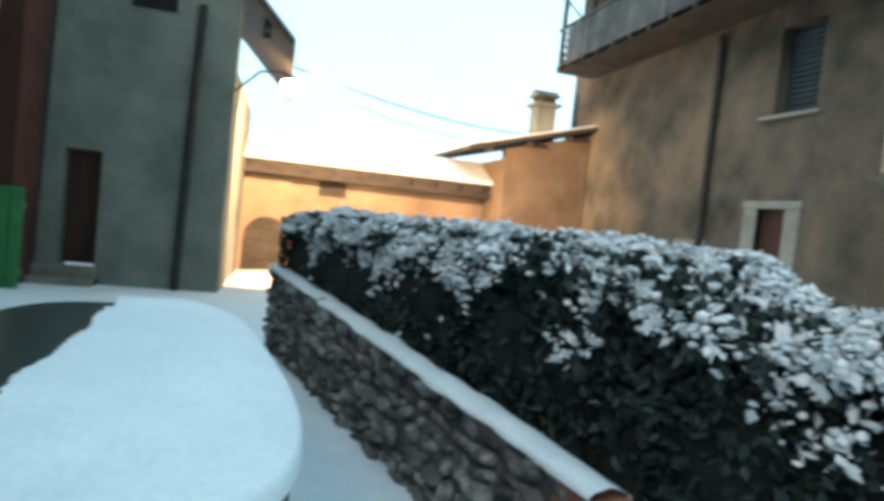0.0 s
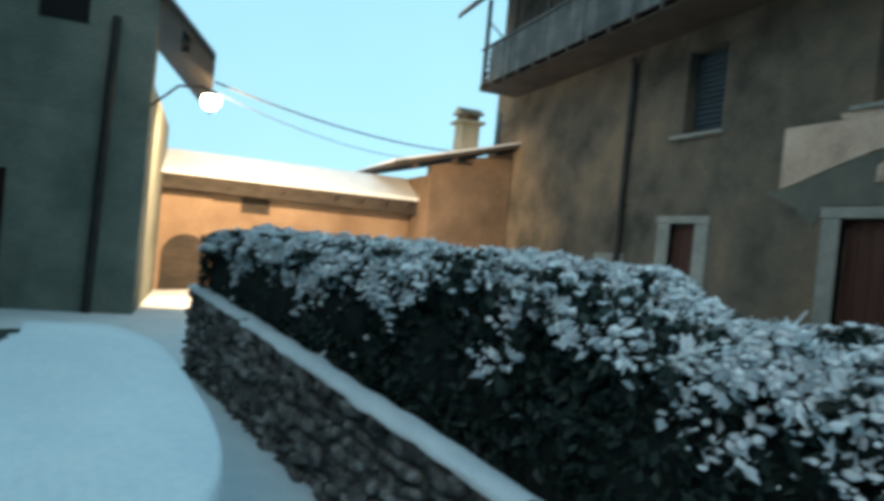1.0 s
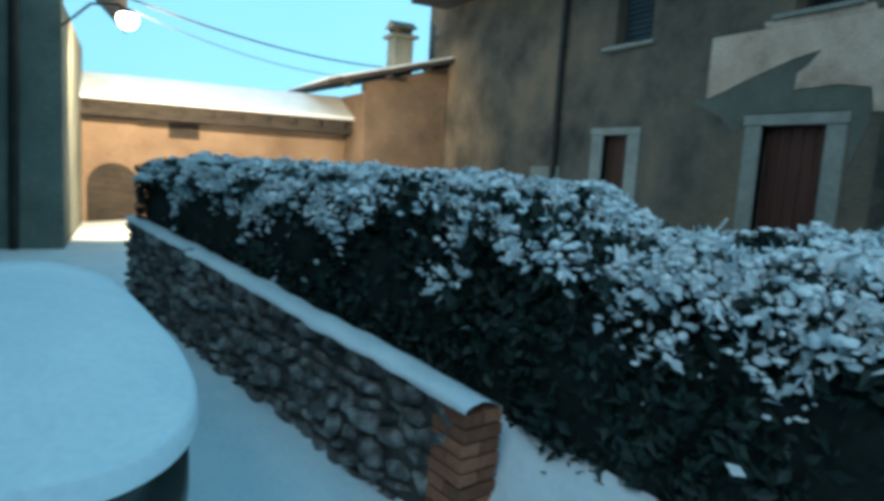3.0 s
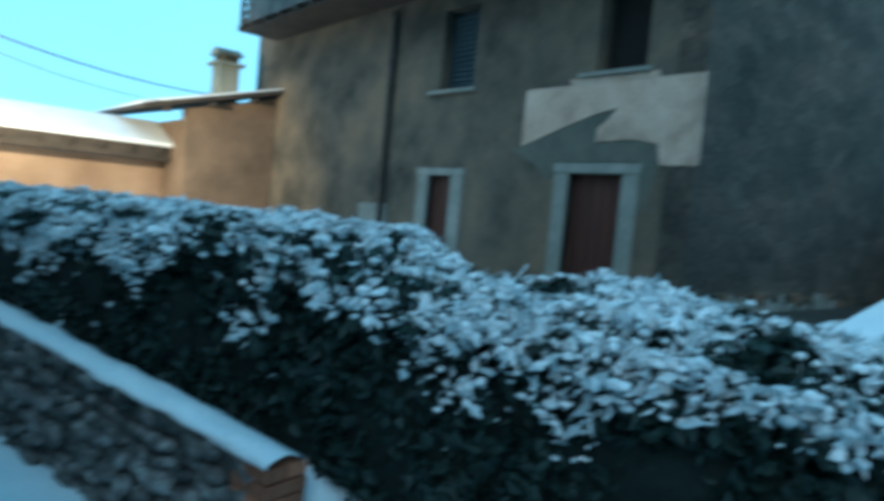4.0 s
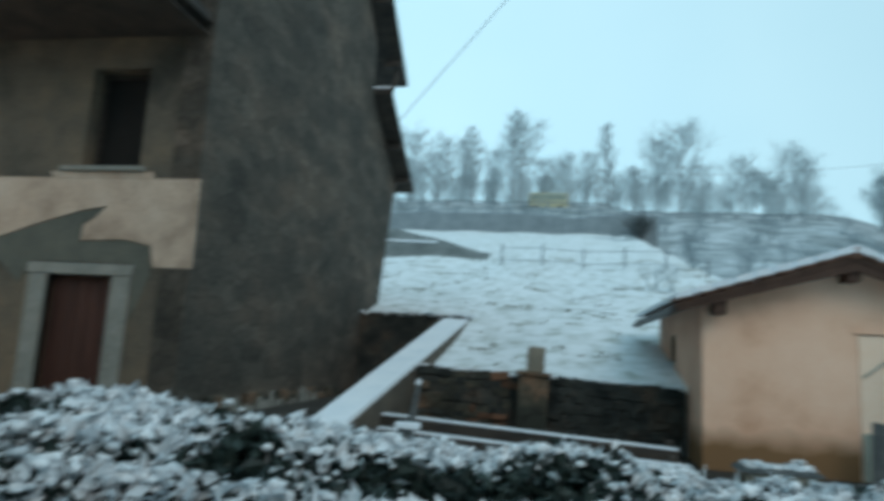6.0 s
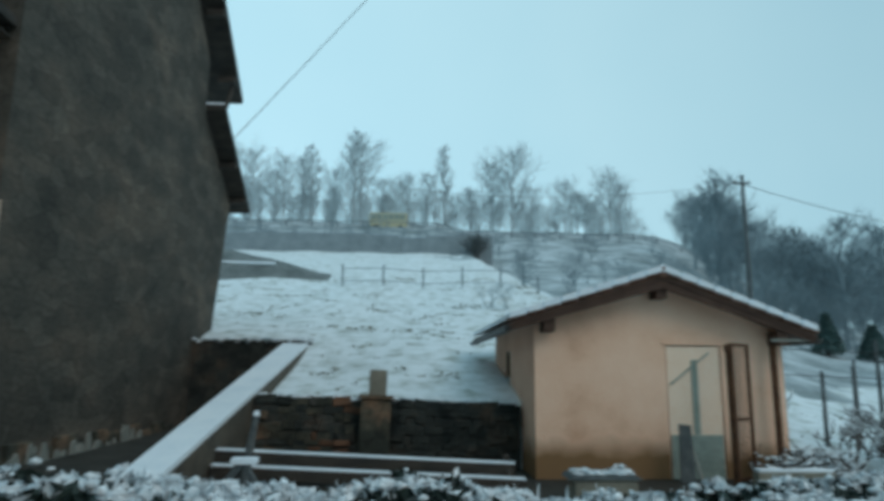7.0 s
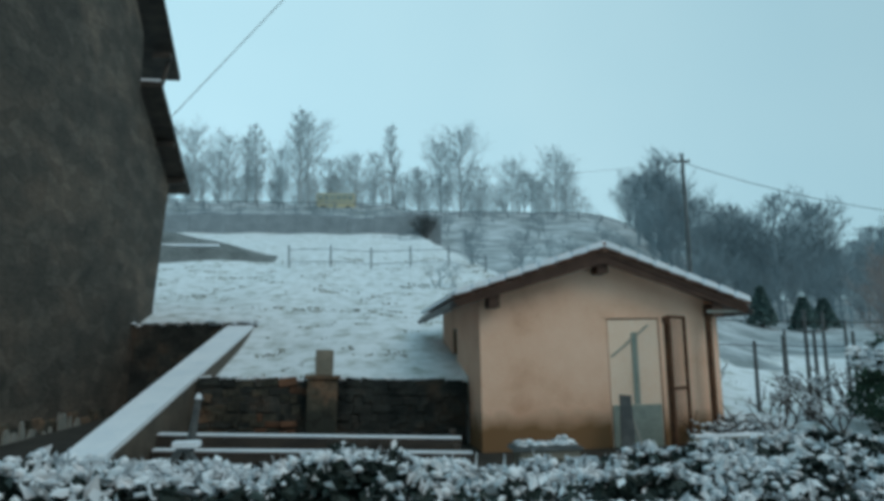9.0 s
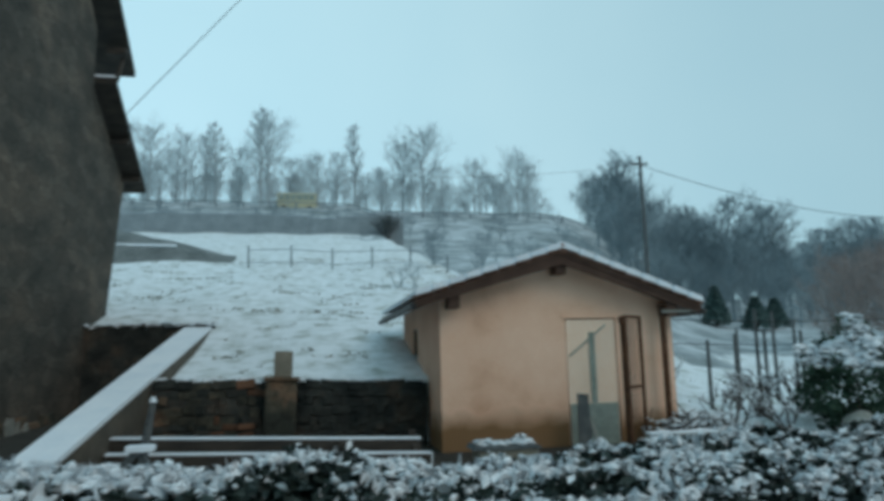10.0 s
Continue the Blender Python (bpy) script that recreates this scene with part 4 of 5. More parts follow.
def garden_wall():
    g = thing("garden_wall", "crumbling mossy brick garden wall with a pier", "wall", (0, 11.8, 0))
    g.matrix_basis = pose(0, 11.8, 0, 0, 1.7, 0)
    part("core", box(-2.25, 2.37, 0.0, 0.14, -0.6, 0.76), DARKWALL, g)
    rng = random.Random(12)
    z, n = -0.35, 0
    while z < 0.74:
        rh = rng.uniform(0.07, 0.17)
        x = -2.24 + rng.uniform(0, 0.1)
        while x < 2.2:
            sw = rng.uniform(0.09, 0.34)
            if not (-0.5 < x + sw / 2 < 0.12):
                # Darker stones right of the pier, mixed brown ones to its left.
                mat = DARKWALL if x > 0.05 or rng.random() < 0.35 else DIMBRICK if rng.random() < 0.4 and -1.5 < x < -0.3 else OLDWALL
                ob = part("stone", box(-sw / 2 + 0.003, sw / 2 - 0.003, -0.03, 0.02, 0.003, min(rh, 0.80 - z) - 0.003, 0.014), mat, g)
                ob.matrix_basis = pose(x + sw / 2, rng.uniform(-0.03, 0.03), z + rng.uniform(-0.03, 0.03), rng.uniform(-5, 5), rng.uniform(-9, 9), rng.uniform(-6, 6))
            x += sw
        z += rh
    p = part("pier", box(-0.42, 0.09, -0.22, 0.2, -0.6, 0.80, 0.02), OLDWALL, g, "stained brown masonry pier")
    part("cap", box(-0.46, 0.13, -0.26, 0.24, 0.803, 0.86, 0.015), OLDWALL, p)
    part("post", box(-0.30, 0.0, -0.15, 0.15, 0.863, 1.30, 0.015), CONCRETE, p, "square grey post")
    rg = np.random.default_rng(9)
    k = 260
    c = np.stack([rg.uniform(-2.2, 2.3, k), rg.uniform(0.05, 0.32, k), 0.78 + rg.uniform(-0.03, 0.04, k)], 1)
    raw_part("snow", clumps(c, rg.uniform(0.03, 0.09, k), 2, 0.45), SNOW_CLUMP, g, "ragged snow on the top", True, "stuff")
    # tufts
    b = thing("timber_rail", "long horizontal timber beam with a line of snow", "rail", (0, 0, 0), group="yard rails")
    for i, (y, z, x0, x1) in enumerate(((9.9, 0.05, -2.35, 1.95), (9.55, -0.12, -2.3, 2.05))):
        r = b if i == 0 else thing("timber_rail", "long horizontal timber beam with a line of snow", "rail", (0, 0, 0), group="yard rails")
        part("beam", prism([(x0, z + 0.09), (x1, z - 0.10), (x1, z - 0.26), (x0, z - 0.07)], "y", y, y + 0.16), DARKWOOD, r)
        part("snow", prism([(x0, z + 0.093), (x1, z - 0.097), (x1, z - 0.074), (x0, z + 0.116)], "y", y - 0.005, y + 0.15), SNOW, r)
        for x in (-1.75, 0.15, 1.8):
            part("post", box(x, x + 0.09, y + 0.165, y + 0.25, -0.6, z + 0.02), DARKWOOD, r)
    s = thing("leaning_stake", "grey weathered stake with a snow tip", "stake", (-1.78, 9.45, -0.4))
    part("stake", tube([(-0.05, 0, 0), (0.0, 0, 0.5), (0.07, 0.02, 1.05)], [0.07, 0.06, 0.04], 7), POST, s)
    part("snow", tube([(0.07, 0.02, 1.05), (0.075, 0.02, 1.12)], [0.05, 0.03], 7), SNOW, s)
    l = thing("low_slab", "snow-topped stone slab in the yard", "slab", (2.97, 9.0, -0.40))
    part("base", box(-0.42, 0.42, -0.2, 0.2, 0.0, 0.30, 0.03), CONCRETE, l)
    part("board", prism([(-0.5, 0.302), (0.46, 0.302), (0.42, 0.34), (-0.46, 0.36)], "y", -0.24, 0.22), POST, l, "weathered board lid")
    c = np.stack([rg.uniform(-0.42, 0.4, 70), rg.uniform(-0.2, 0.2, 70), rg.uniform(0.345, 0.385, 70)], 1)
    c[:12] = [0.2, 0, 0.40] + rg.uniform(-0.07, 0.07, (12, 3))
    raw_part("snow", clumps(c, rg.uniform(0.035, 0.085, 70), 3, 0.45), SNOW_CLUMP, l, "uneven snow on the lid", True, "stuff")
    m = thing("wooden_trestle", "small snowy wooden trestle by the parapet", "trestle", (-1.7, 8.4, -0.4))
    part("leg", tube([(-0.35, 0, 0.0), (0.05, 0, 0.55)], 0.045, 6), POST, m)
    part("leg", tube([(0.45, 0, 0.0), (0.1, 0, 0.55)], 0.045, 6), POST, m)
    part("top", box(-0.05, 0.25, -0.1, 0.1, 0.55, 0.62, 0.01), SNOW, m)


garden_wall()


# ---- shed ----
def shed():
    s = thing("garden_shed", "small ochre-rendered garden shed with snowy tiled roof", "shed", (0, 0, 0))
    Y, YB, XL, XR = 10.75, 15.2, 2.43, 6.6
    part("wall", prism([(XL, 0.06), (XL, 2.11), (4.47, 2.77), (XR, 1.97), (XR, 0.06), (5.54, 0.06), (5.54, 1.74), (4.61, 1.74), (4.61, 0.06)], "y", Y, Y + 0.22), SHEDWALL, s, "ochre rendered front wall")
    part("wall_base", box(XL - 0.004, 4.61, Y - 0.004, Y + 0.22, -0.8, 0.058), SHEDWALL, s, "brown stained wall foot")
    part("wall_base", box(5.54, XR + 0.004, Y - 0.004, Y + 0.22, -0.8, 0.058), SHEDWALL, s, "brown stained wall foot")
    for y0, y1, z0, z1 in ((Y + 0.22, 13.2, 0.06, 2.10), (13.75, YB, 0.06, 2.10), (13.2, 13.75, 1.7, 2.10), (13.2, 13.75, 0.06, 0.95)):
        part("wall", box(XL, XL + 0.2, y0, y1, z0, z1), SHEDWALL, s)
    part("wall_base", box(XL - 0.004, XL + 0.2, Y + 0.222, YB, -0.8, 0.058), SHEDWALL, s)
    part("wall", box(XR - 0.2, XR, Y + 0.22, YB, -0.8, 1.97), SHEDWALL, s)
    part("wall", prism([(XL + 0.2, -0.8), (XL + 0.2, 2.15), (4.47, 2.76), (XR - 0.2, 2.03), (XR - 0.2, -0.8)], "y", YB - 0.2, YB), SHEDWALL, s)
    w = part("window", box(XL + 0.1, XL + 0.12, 13.2, 13.75, 0.95, 1.7), GLASSY, s, "small dark side window")
    for y0, y1, z0, z1 in ((13.2, 13.25, 0.95, 1.7), (13.7, 13.75, 0.95, 1.7), (13.25, 13.7, 0.95, 1.0), (13.25, 13.7, 1.65, 1.7)):
        part("frame", box(XL + 0.03, XL + 0.09, y0, y1, z0, z1), DARKWOOD, w)
    d = part("door", box(4.63, 5.52, Y + 0.015, Y + 0.05, -0.45, 1.72), PALEDOOR, s, "pale painted sheet door")
    part("lower_panel", box(4.65, 5.50, Y - 0.008, Y + 0.013, -0.45, 0.30), FILMY, d, "greenish stained lower panel")
    part("brace", tube([(4.67, Y - 0.002, 1.1), (5.34, Y - 0.002, 1.62)], 0.015, 5), FILMY, d)
    part("stile", box(5.04, 5.13, Y - 0.008, Y + 0.013, 0.31, 1.5), FILMY, d)
    part("lintel", box(4.55, 5.60, Y - 0.02, Y + 0.2, 1.742, 1.79), SHEDWALL, s)
    # roof: two slopes, boards, tiles at the verge, ridge
    YF, YK = 10.35, 15.6
    slopes = ((4.47, 2.78, 1.96, 1.98), (4.47, 2.78, 6.98, 1.84))
    for xa, za, xb, zb in slopes:
        r = part("roof", prism([(xa, za), (xb, zb), (xb, zb + 0.07), (xa, za + 0.07)], "y", YF, YK), BEAM, s, "brown boarded roof slope")
        n = 9
        for i in range(n):
            a, b = i / n, (i + 1) / n
            x0, z0, x1, z1 = xa + (xb - xa) * a, za + (zb - za) * a, xa + (xb - xa) * b, za + (zb - za) * b
            part("tile", prism([(x0, z0 + 0.075), (x1 + (xb - xa) * 0.008, z1 + 0.095), (x1 + (xb - xa) * 0.008, z1 + 0.135), (x0, z0 + 0.115)], "y", YF - 0.02, YF + 0.30), TILE, r)
            part("snow", prism([(x0 + (xb - xa) * 0.004, z0 + 0.118), (x1, z1 + 0.138), (x1 - (xb - xa) * 0.006, z1 + 0.225), (x0 + (xb - xa) * 0.02, z0 + 0.21)], "y", YF - 0.07, YK), SNOW, r, "snow on a course of tiles")
        part("verge_board", prism([(xa, za - 0.15), (xb, zb - 0.06), (xb, zb - 0.002), (xa, za - 0.002)], "y", YF + 0.02, YF + 0.06), BEAM, s)
    part("ridge_tile", tube([(4.47, YF - 0.04, 2.89), (4.47, YK, 2.89)], 0.09, 10), TILE, s, "", True)
    part("ridge_snow", tube([(4.47, YF - 0.02, 2.94), (4.47, YK, 2.94)], 0.075, 10), SNOW, s, "", True)
    for x, z in ((4.47, 2.64), (2.62, 2.08), (6.45, 1.90)):
        part("purlin", box(x - 0.09, x + 0.09, YF + 0.07, Y - 0.002, z - 0.16, z + 0.06, 0.008), BEAM, s, "purlin end under the verge")
    part("gutter", tube([(7.0, YF, 1.81), (7.0, YK, 1.81)], 0.05, 8), PIPE, s)
    part("gutter", tube([(1.94, YF, 1.95), (1.94, YK, 1.95)], 0.055, 8), PIPE, s)
    part("soffit_rail", box(6.25, 7.1, YF + 0.065, YF + 0.10, 1.80, 1.845), SURROUND, s)


shed()


def iron_gate():
    g = thing("iron_gate", "open rusty iron gate frame with wire mesh", "gate", (5.42, 10.2, -0.5), 38)
    H, W = 2.24, 0.62
    part("hinge_post", box(-0.045, 0.045, -0.045, 0.045, 0, H, 0.006), RUST, g)
    part("stile", box(W - 0.03, W + 0.03, -0.02, 0.02, 0.15, H + 0.02, 0.005), RUST, g)
    for z in (0.15, 1.05, H - 0.03):
        part("rail", box(0.046, W - 0.031, -0.018, 0.018, z, z + 0.05, 0.005), RUST, g)
    part("bracket", box(-0.12, -0.046, -0.03, 0.03, H - 0.12, H - 0.02, 0.004), RUST, g)
    for i in range(9):
        part("wire", tube([(0.05 + i * 0.06, 0, 0.2), (0.05 + i * 0.06, 0, H - 0.03)], 0.003, 4), RUST, g)
    p = thing("gate_post", "tall rusty iron gate post beside the shed", "post", (6.33, 10.55, -0.5), group="gate posts")
    part("post", box(-0.04, 0.04, -0.04, 0.04, 0, 2.25, 0.006), RUST, p)
    w = thing("leaning_board", "grey board leaning by the shed door", "board", (4.72, 10.35, -0.5))
    part("board", prism([(-0.12, 0.0), (0.12, 0.0), (0.08, 0.98), (-0.10, 1.0)], "y", 0.0, 0.04), POST, w)
    part("stake", tube([(0.25, -0.05, 0.0), (0.05, 0.06, 0.75)], 0.03, 6), SURROUND, w)


iron_gate()


# ---- vineyard beyond the shed ----
def bare_shrub(seed, height, spread, snow=True, label="", at=(0, 0, 0), branches=9, name="bare_shrub", mat=None):
    rng = random.Random(seed)
    s = thing(name, label, "shrub", at)
    bm, caps = bmesh.new(), []
    def grow(p, d, l, r, depth):
        q = p + d * l
        mid = p.lerp(q, 0.5) + Vector((rng.uniform(-1, 1), rng.uniform(-1, 1), rng.uniform(-1, 1))) * l * 0.08
        tube([p, mid, q], [r, r * 0.85, r * 0.65], 5, bm)
        caps.extend([(*mid.xyz,), (*q.xyz,), (*(mid.lerp(q, 0.5)),)])
        if depth:
            for _ in range(rng.choice((2, 2, 3))):
                e = (d + Vector((rng.uniform(-1, 1), rng.uniform(-1, 1), rng.uniform(-0.5, 0.8))) * 0.9).normalized()
                grow(q, e, l * rng.uniform(0.55, 0.85), r * 0.62, depth - 1)
    for _ in range(branches):
        d = Vector((rng.uniform(-1, 1) * spread, rng.uniform(-1, 1) * spread, 1)).normalized()
        grow(Vector((rng.uniform(-0.1, 0.1), rng.uniform(-0.1, 0.1), 0)), d, height * 0.38, 0.035 * height, 3)
    part("branchwork", bm, mat or BARK, s, "bare tangled branches")
    if snow:
        c = np.array(caps) + [0, 0, 0.02]
        raw_part("snow", clumps(c, np.full(len(c), 0.022), seed, 0.6), SNOW_CLUMP, s, "snow on the branches", True, "stuff")
    return s


def vineyard():
    for x, y, z0, z1 in ((8.68, 13.0, -0.5, 1.36), (9.34, 13.0, -0.5, 1.47), (9.87, 13.0, -0.6, 2.0), (10.06, 13.0, -0.6, 1.55), (10.97, 13.0, -0.6, 1.53), (10.9, 13.8, -0.5, 2.0), (12.0, 14.5, -0.4, 1.8), (13.2, 16.0, -0.3, 1.9), (11.8, 16.5, -0.3, 1.7)):
        p = thing("vine_post", "grey weathered vineyard post", "post", (x, y, z0), group="vine posts")
        part("post", tube([(0, 0, 0), (0.02, 0, z1 - z0)], [0.05, 0.035], 7), POST, p)
    for z in (1.75, 1.25):
        cable([(6.6, 12.6, z + 0.1), (13.5, 13.2, z)], 0.08, 0.010)
    for i, (x, y, h) in enumerate(((8.2, 11.6, 1.0), (9.3, 12.2, 1.1), (10.4, 12.6, 1.2), (9.0, 11.0, 0.9), (11.3, 12.2, 1.1), (8.6, 14.5, 0.9))):
        bare_shrub(40 + i, h, 0.9, True, "gnarled bare vine shrub with snow on its branches", (x, y, float(height(np.array(x), np.array(y))) - 0.05), 5)
    for i, (x0, x1, y) in enumerate(((5.65, 6.85, 10.0), (7.5, 9.7, 9.95))):
        k = thing("bed_kerb", "low concrete bed edge with snow on top", "kerb", (x0, y, -0.48 if i == 0 else -0.62), group="bed kerbs")
        part("kerb", box(0, x1 - x0, 0, 0.2, 0, 0.30, 0.015), CONCRETE, k)
        part("snow", box(0.01, x1 - x0 - 0.01, 0.005, 0.195, 0.302, 0.35, 0.02), SNOW, k)
    rg = np.random.default_rng(31)
    m = thing("brush_pile", "heap of cut twigs covered by snow", "brush pile", (6.6, 10.6, -0.45))
    bm = bmesh.new()
    r2 = random.Random(5)
    for _ in range(160):
        a = Vector((r2.uniform(-0.6, 0.8), r2.uniform(-0.4, 0.4), r2.uniform(0.0, 0.45)))
        d = Vector((r2.uniform(-1, 1), r2.uniform(-1, 1), r2.uniform(-0.2, 0.5))).normalized() * r2.uniform(0.2, 0.6)
        tube([a, a + d], [0.012, 0.006], 4, bm)
    part("brushwood", bm, BARK, m)
    c = np.stack([rg.uniform(-0.7, 0.9, 260), rg.uniform(-0.45, 0.45, 260), rg.uniform(0.05, 0.55, 260)], 1)
    raw_part("snow", clumps(c, rg.uniform(0.03, 0.08, 260), 7, 0.5), SNOW_CLUMP, m, "snow caps", True, "stuff")
    # evergreen bush at the edge of the plot
    e = thing("evergreen_bush", "dense green garden bush with patches of snow", "bush", (10.35, 10.9, -0.5))
    n = 5200
    d = rg.normal(size=(n, 3)); d /= np.linalg.norm(d, axis=1)[:, None]
    wob = np.array([1 + 0.5 * noise.noise((a * 2.2, b * 2.2, g * 2.2)) for a, b, g in d])
    P = d * wob[:, None] * rg.uniform(0.75, 1.0, n)[:, None] * [0.95, 0.8, 1.05] + [0, 0, 0.95]
    raw_part("crown", leaves(P[P[:, 2] > 0.03], 0.10, 3), FIR, e, "dense green leaves", kind="stuff")
    k = (P[:, 2] > 1.25) & (np.array([noise.noise((a * 1.6, b * 1.6, c * 1.2 + 4)) for a, b, c in P]) > 0.02)
    raw_part("snow", clumps(P[k] + [0, 0, 0.04], rg.uniform(0.04, 0.10, int(k.sum())), 8, 0.5), SNOW_CLUMP, e, "snow patches on top", True, "stuff")
    part("trunk", tube([(0, 0, 0), (0, 0, 0.7)], [0.08, 0.05], 7), BARK, e)
    pale = thing("boulder", "pale snow-topped boulder beside the bush", "rock", (9.75, 10.2, -0.5))
    bm = bmesh.new()
    bmesh.ops.create_icosphere(bm, subdivisions=2, radius=0.3)
    for v in bm.verts:
        v.co *= 1 + 0.2 * noise.noise(v.co * 5)
    bmesh.ops.translate(bm, verts=bm.verts, vec=(0, 0, 0.25))
    part("rock", bm, SURROUND, pale, "", True)


vineyard()


# ---- field, fence, far slope ----
def ground_at(x, y):
    return float(height(np.array(float(x)), np.array(float(y))))


def field_things():
    f = thing("field_fence", "post and rail fence across the snowy field", "fence", (0, 0, 0))
    xs = [-2.45 + 1.87 * i for i in range(6)]
    tops = []
    for x in xs:
        y = 31 + 0.12 * x
        g = ground_at(x, y)
        part("post", box(x - 0.04, x + 0.04, y - 0.04, y + 0.04, g - 0.2, g + 1.0), FARWALL, f)
        tops.append((x, y, g))
    for a, b in zip(tops, tops[1:]):
        for dz in (0.22, 0.80):
            part("rail", tube([(a[0], a[1] - 0.09, a[2] + dz), (b[0], b[1] - 0.09, b[2] + dz)], 0.02, 5), FARWALL, f)
    # dark earth bank at the left of the field
    m = thing("earth_bank", "dark bare earth bank with a strip of snow", "bank", (0, 0, 0))
    bm = bmesh.new()
    n, rows = 24, []
    for i in range(n):
        x = -22 + 18.5 * i / (n - 1)
        k = min(1.0, (n - 1 - i) / 7) ** 0.7
        g = ground_at(x, 36)
        rows.append([bm.verts.new((x, y, z)) for y, z in ((33.5, ground_at(x, 33.5) - 0.15), (34.2, g - 0.4 + 0.8 * k), (35.5, g - 0.2 + 1.5 * k + 0.12 * noise.noise((x, 0, 0))), (38.5, ground_at(x, 38.5) - 0.1))])
    for a, b in zip(rows, rows[1:]):
        for k in range(3):
            bm.faces.new((a[k], b[k], b[k + 1], a[k + 1]))
    part("earth", bm, BANK, m, "", True)
    part("snow_strip", tube([(-21, 34.3, ground_at(-15, 35) + 0.75), (-6.2, 34.3, ground_at(-6, 35) + 0.55)], 0.07, 6), SNOW, m)
    # long dark wall below the trees
    w = thing("terrace_wall", "long dark stone terrace wall on the hill", "wall", (0, 60, 0))
    x = -34.0
    rng = random.Random(2)
    while x < 7:
        l = rng.uniform(2.4, 4.0)
        g = ground_at(x, 60)
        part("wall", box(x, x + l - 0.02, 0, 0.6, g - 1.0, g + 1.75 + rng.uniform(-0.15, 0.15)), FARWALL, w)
        x += l
    part("snow", box(-34, 7, 0.62, 1.6, ground_at(0, 60) + 0.5, ground_at(0, 60) + 1.35), SNOW, w)
    bare_shrub(77, 2.6, 0.6, False, "dark dense shrub at the terrace wall end", (7.0, 59.2, ground_at(7, 59.2)), 16, mat=POST)
    # hedge line and roadside rail on the ridge
    r = thing("ridge_rail", "dark guard rail along the ridge road", "rail", (0, 0, 0))
    prev = None
    for i in range(30):
        x = -40 + 3.2 * i
        y = 84.0
        g = ground_at(x, y)
        part("post", box(x - 0.08, x + 0.08, y - 0.08, y + 0.08, g - 0.2, g + 0.9), FARWALL, r)
        if prev:
            part("rail", tube([(prev[0], y - 0.12, prev[1] + 0.75), (x, y - 0.12, g + 0.75)], 0.08, 5), FARWALL, r)
        prev = (x, g)
    b = thing("yellow_bus", "yellow bus on the far ridge road", "bus", (-1.6, 87, ground_at(-2, 87) - 0.9))
    part("body", box(-2.5, 2.5, -1.1, 1.1, 0.4, 2.6, 0.25), YELLOW, b)
    # Panes take a paler colour in place of dark glass, for haze.
    for i in range(6):
        part("window", box(-2.25 + i * 0.76, -1.6 + i * 0.76, -1.13, -1.102, 1.6, 2.4, 0.0), FILMY, b)
    for x in (-1.6, 1.6):
        part("wheel", tube([(x, -1.12, 0.45), (x, -0.85, 0.45)], 0.45, 14), RUBBER, b)
    # grass that pokes through the snow
    rg = np.random.default_rng(44)
    n = 30000
    gx, gy = rg.uniform(-9, 12, n), 12.2 + 24 * rg.uniform(0, 1, n)
    thick = np.array([noise.noise((a * 0.55, b * 0.9, 7.0)) + 0.8 * noise.noise((a * 2.1, b * 2.6, 3.0)) for a, b in zip(gx, gy)])
    keep = (thick > 0.40) & ~((gx < -2.3) & (gy < 17.9)) & ~((gx > 1.9) & (gx < 7.2) & (gy < 15.9))
    gx, gy = gx[keep], gy[keep]
    t = thing("grass_tufts", "olive-grey grass tufts poking through thin snow", "grass", (0, 0, 0), kind="stuff")
    raw_part("blades", leaves(np.stack([gx, gy, height(gx, gy) + 0.02], 1), 0.08, 45), GRASS, t, kind="stuff")
    # utility pole
    p = thing("utility_pole", "tall wooden utility pole with cross arm", "pole", (19.2, 35, ground_at(19.2, 35)))
    top = 12.4 - ground_at(19.2, 35)
    part("pole", tube([(0, 0, -0.3), (0.05, 0, top)], [0.15, 0.09], 9), POST, p)
    part("cross_arm", box(-0.5, 0.5, -0.05, 0.05, top - 0.5, top - 0.4), POST, p)
    for x in (-0.42, 0.42):
        part("insulator", tube([(x, 0, top - 0.4), (x, 0, top - 0.28)], 0.04, 7), SURROUND, p)
    cable([(19.2, 35, 11.9), (45, 40, 10.0)], 0.9, 0.02)
    cable([(19.2, 35, 11.9), (-4, 60, 19.0)], 1.2, 0.008)


field_things()


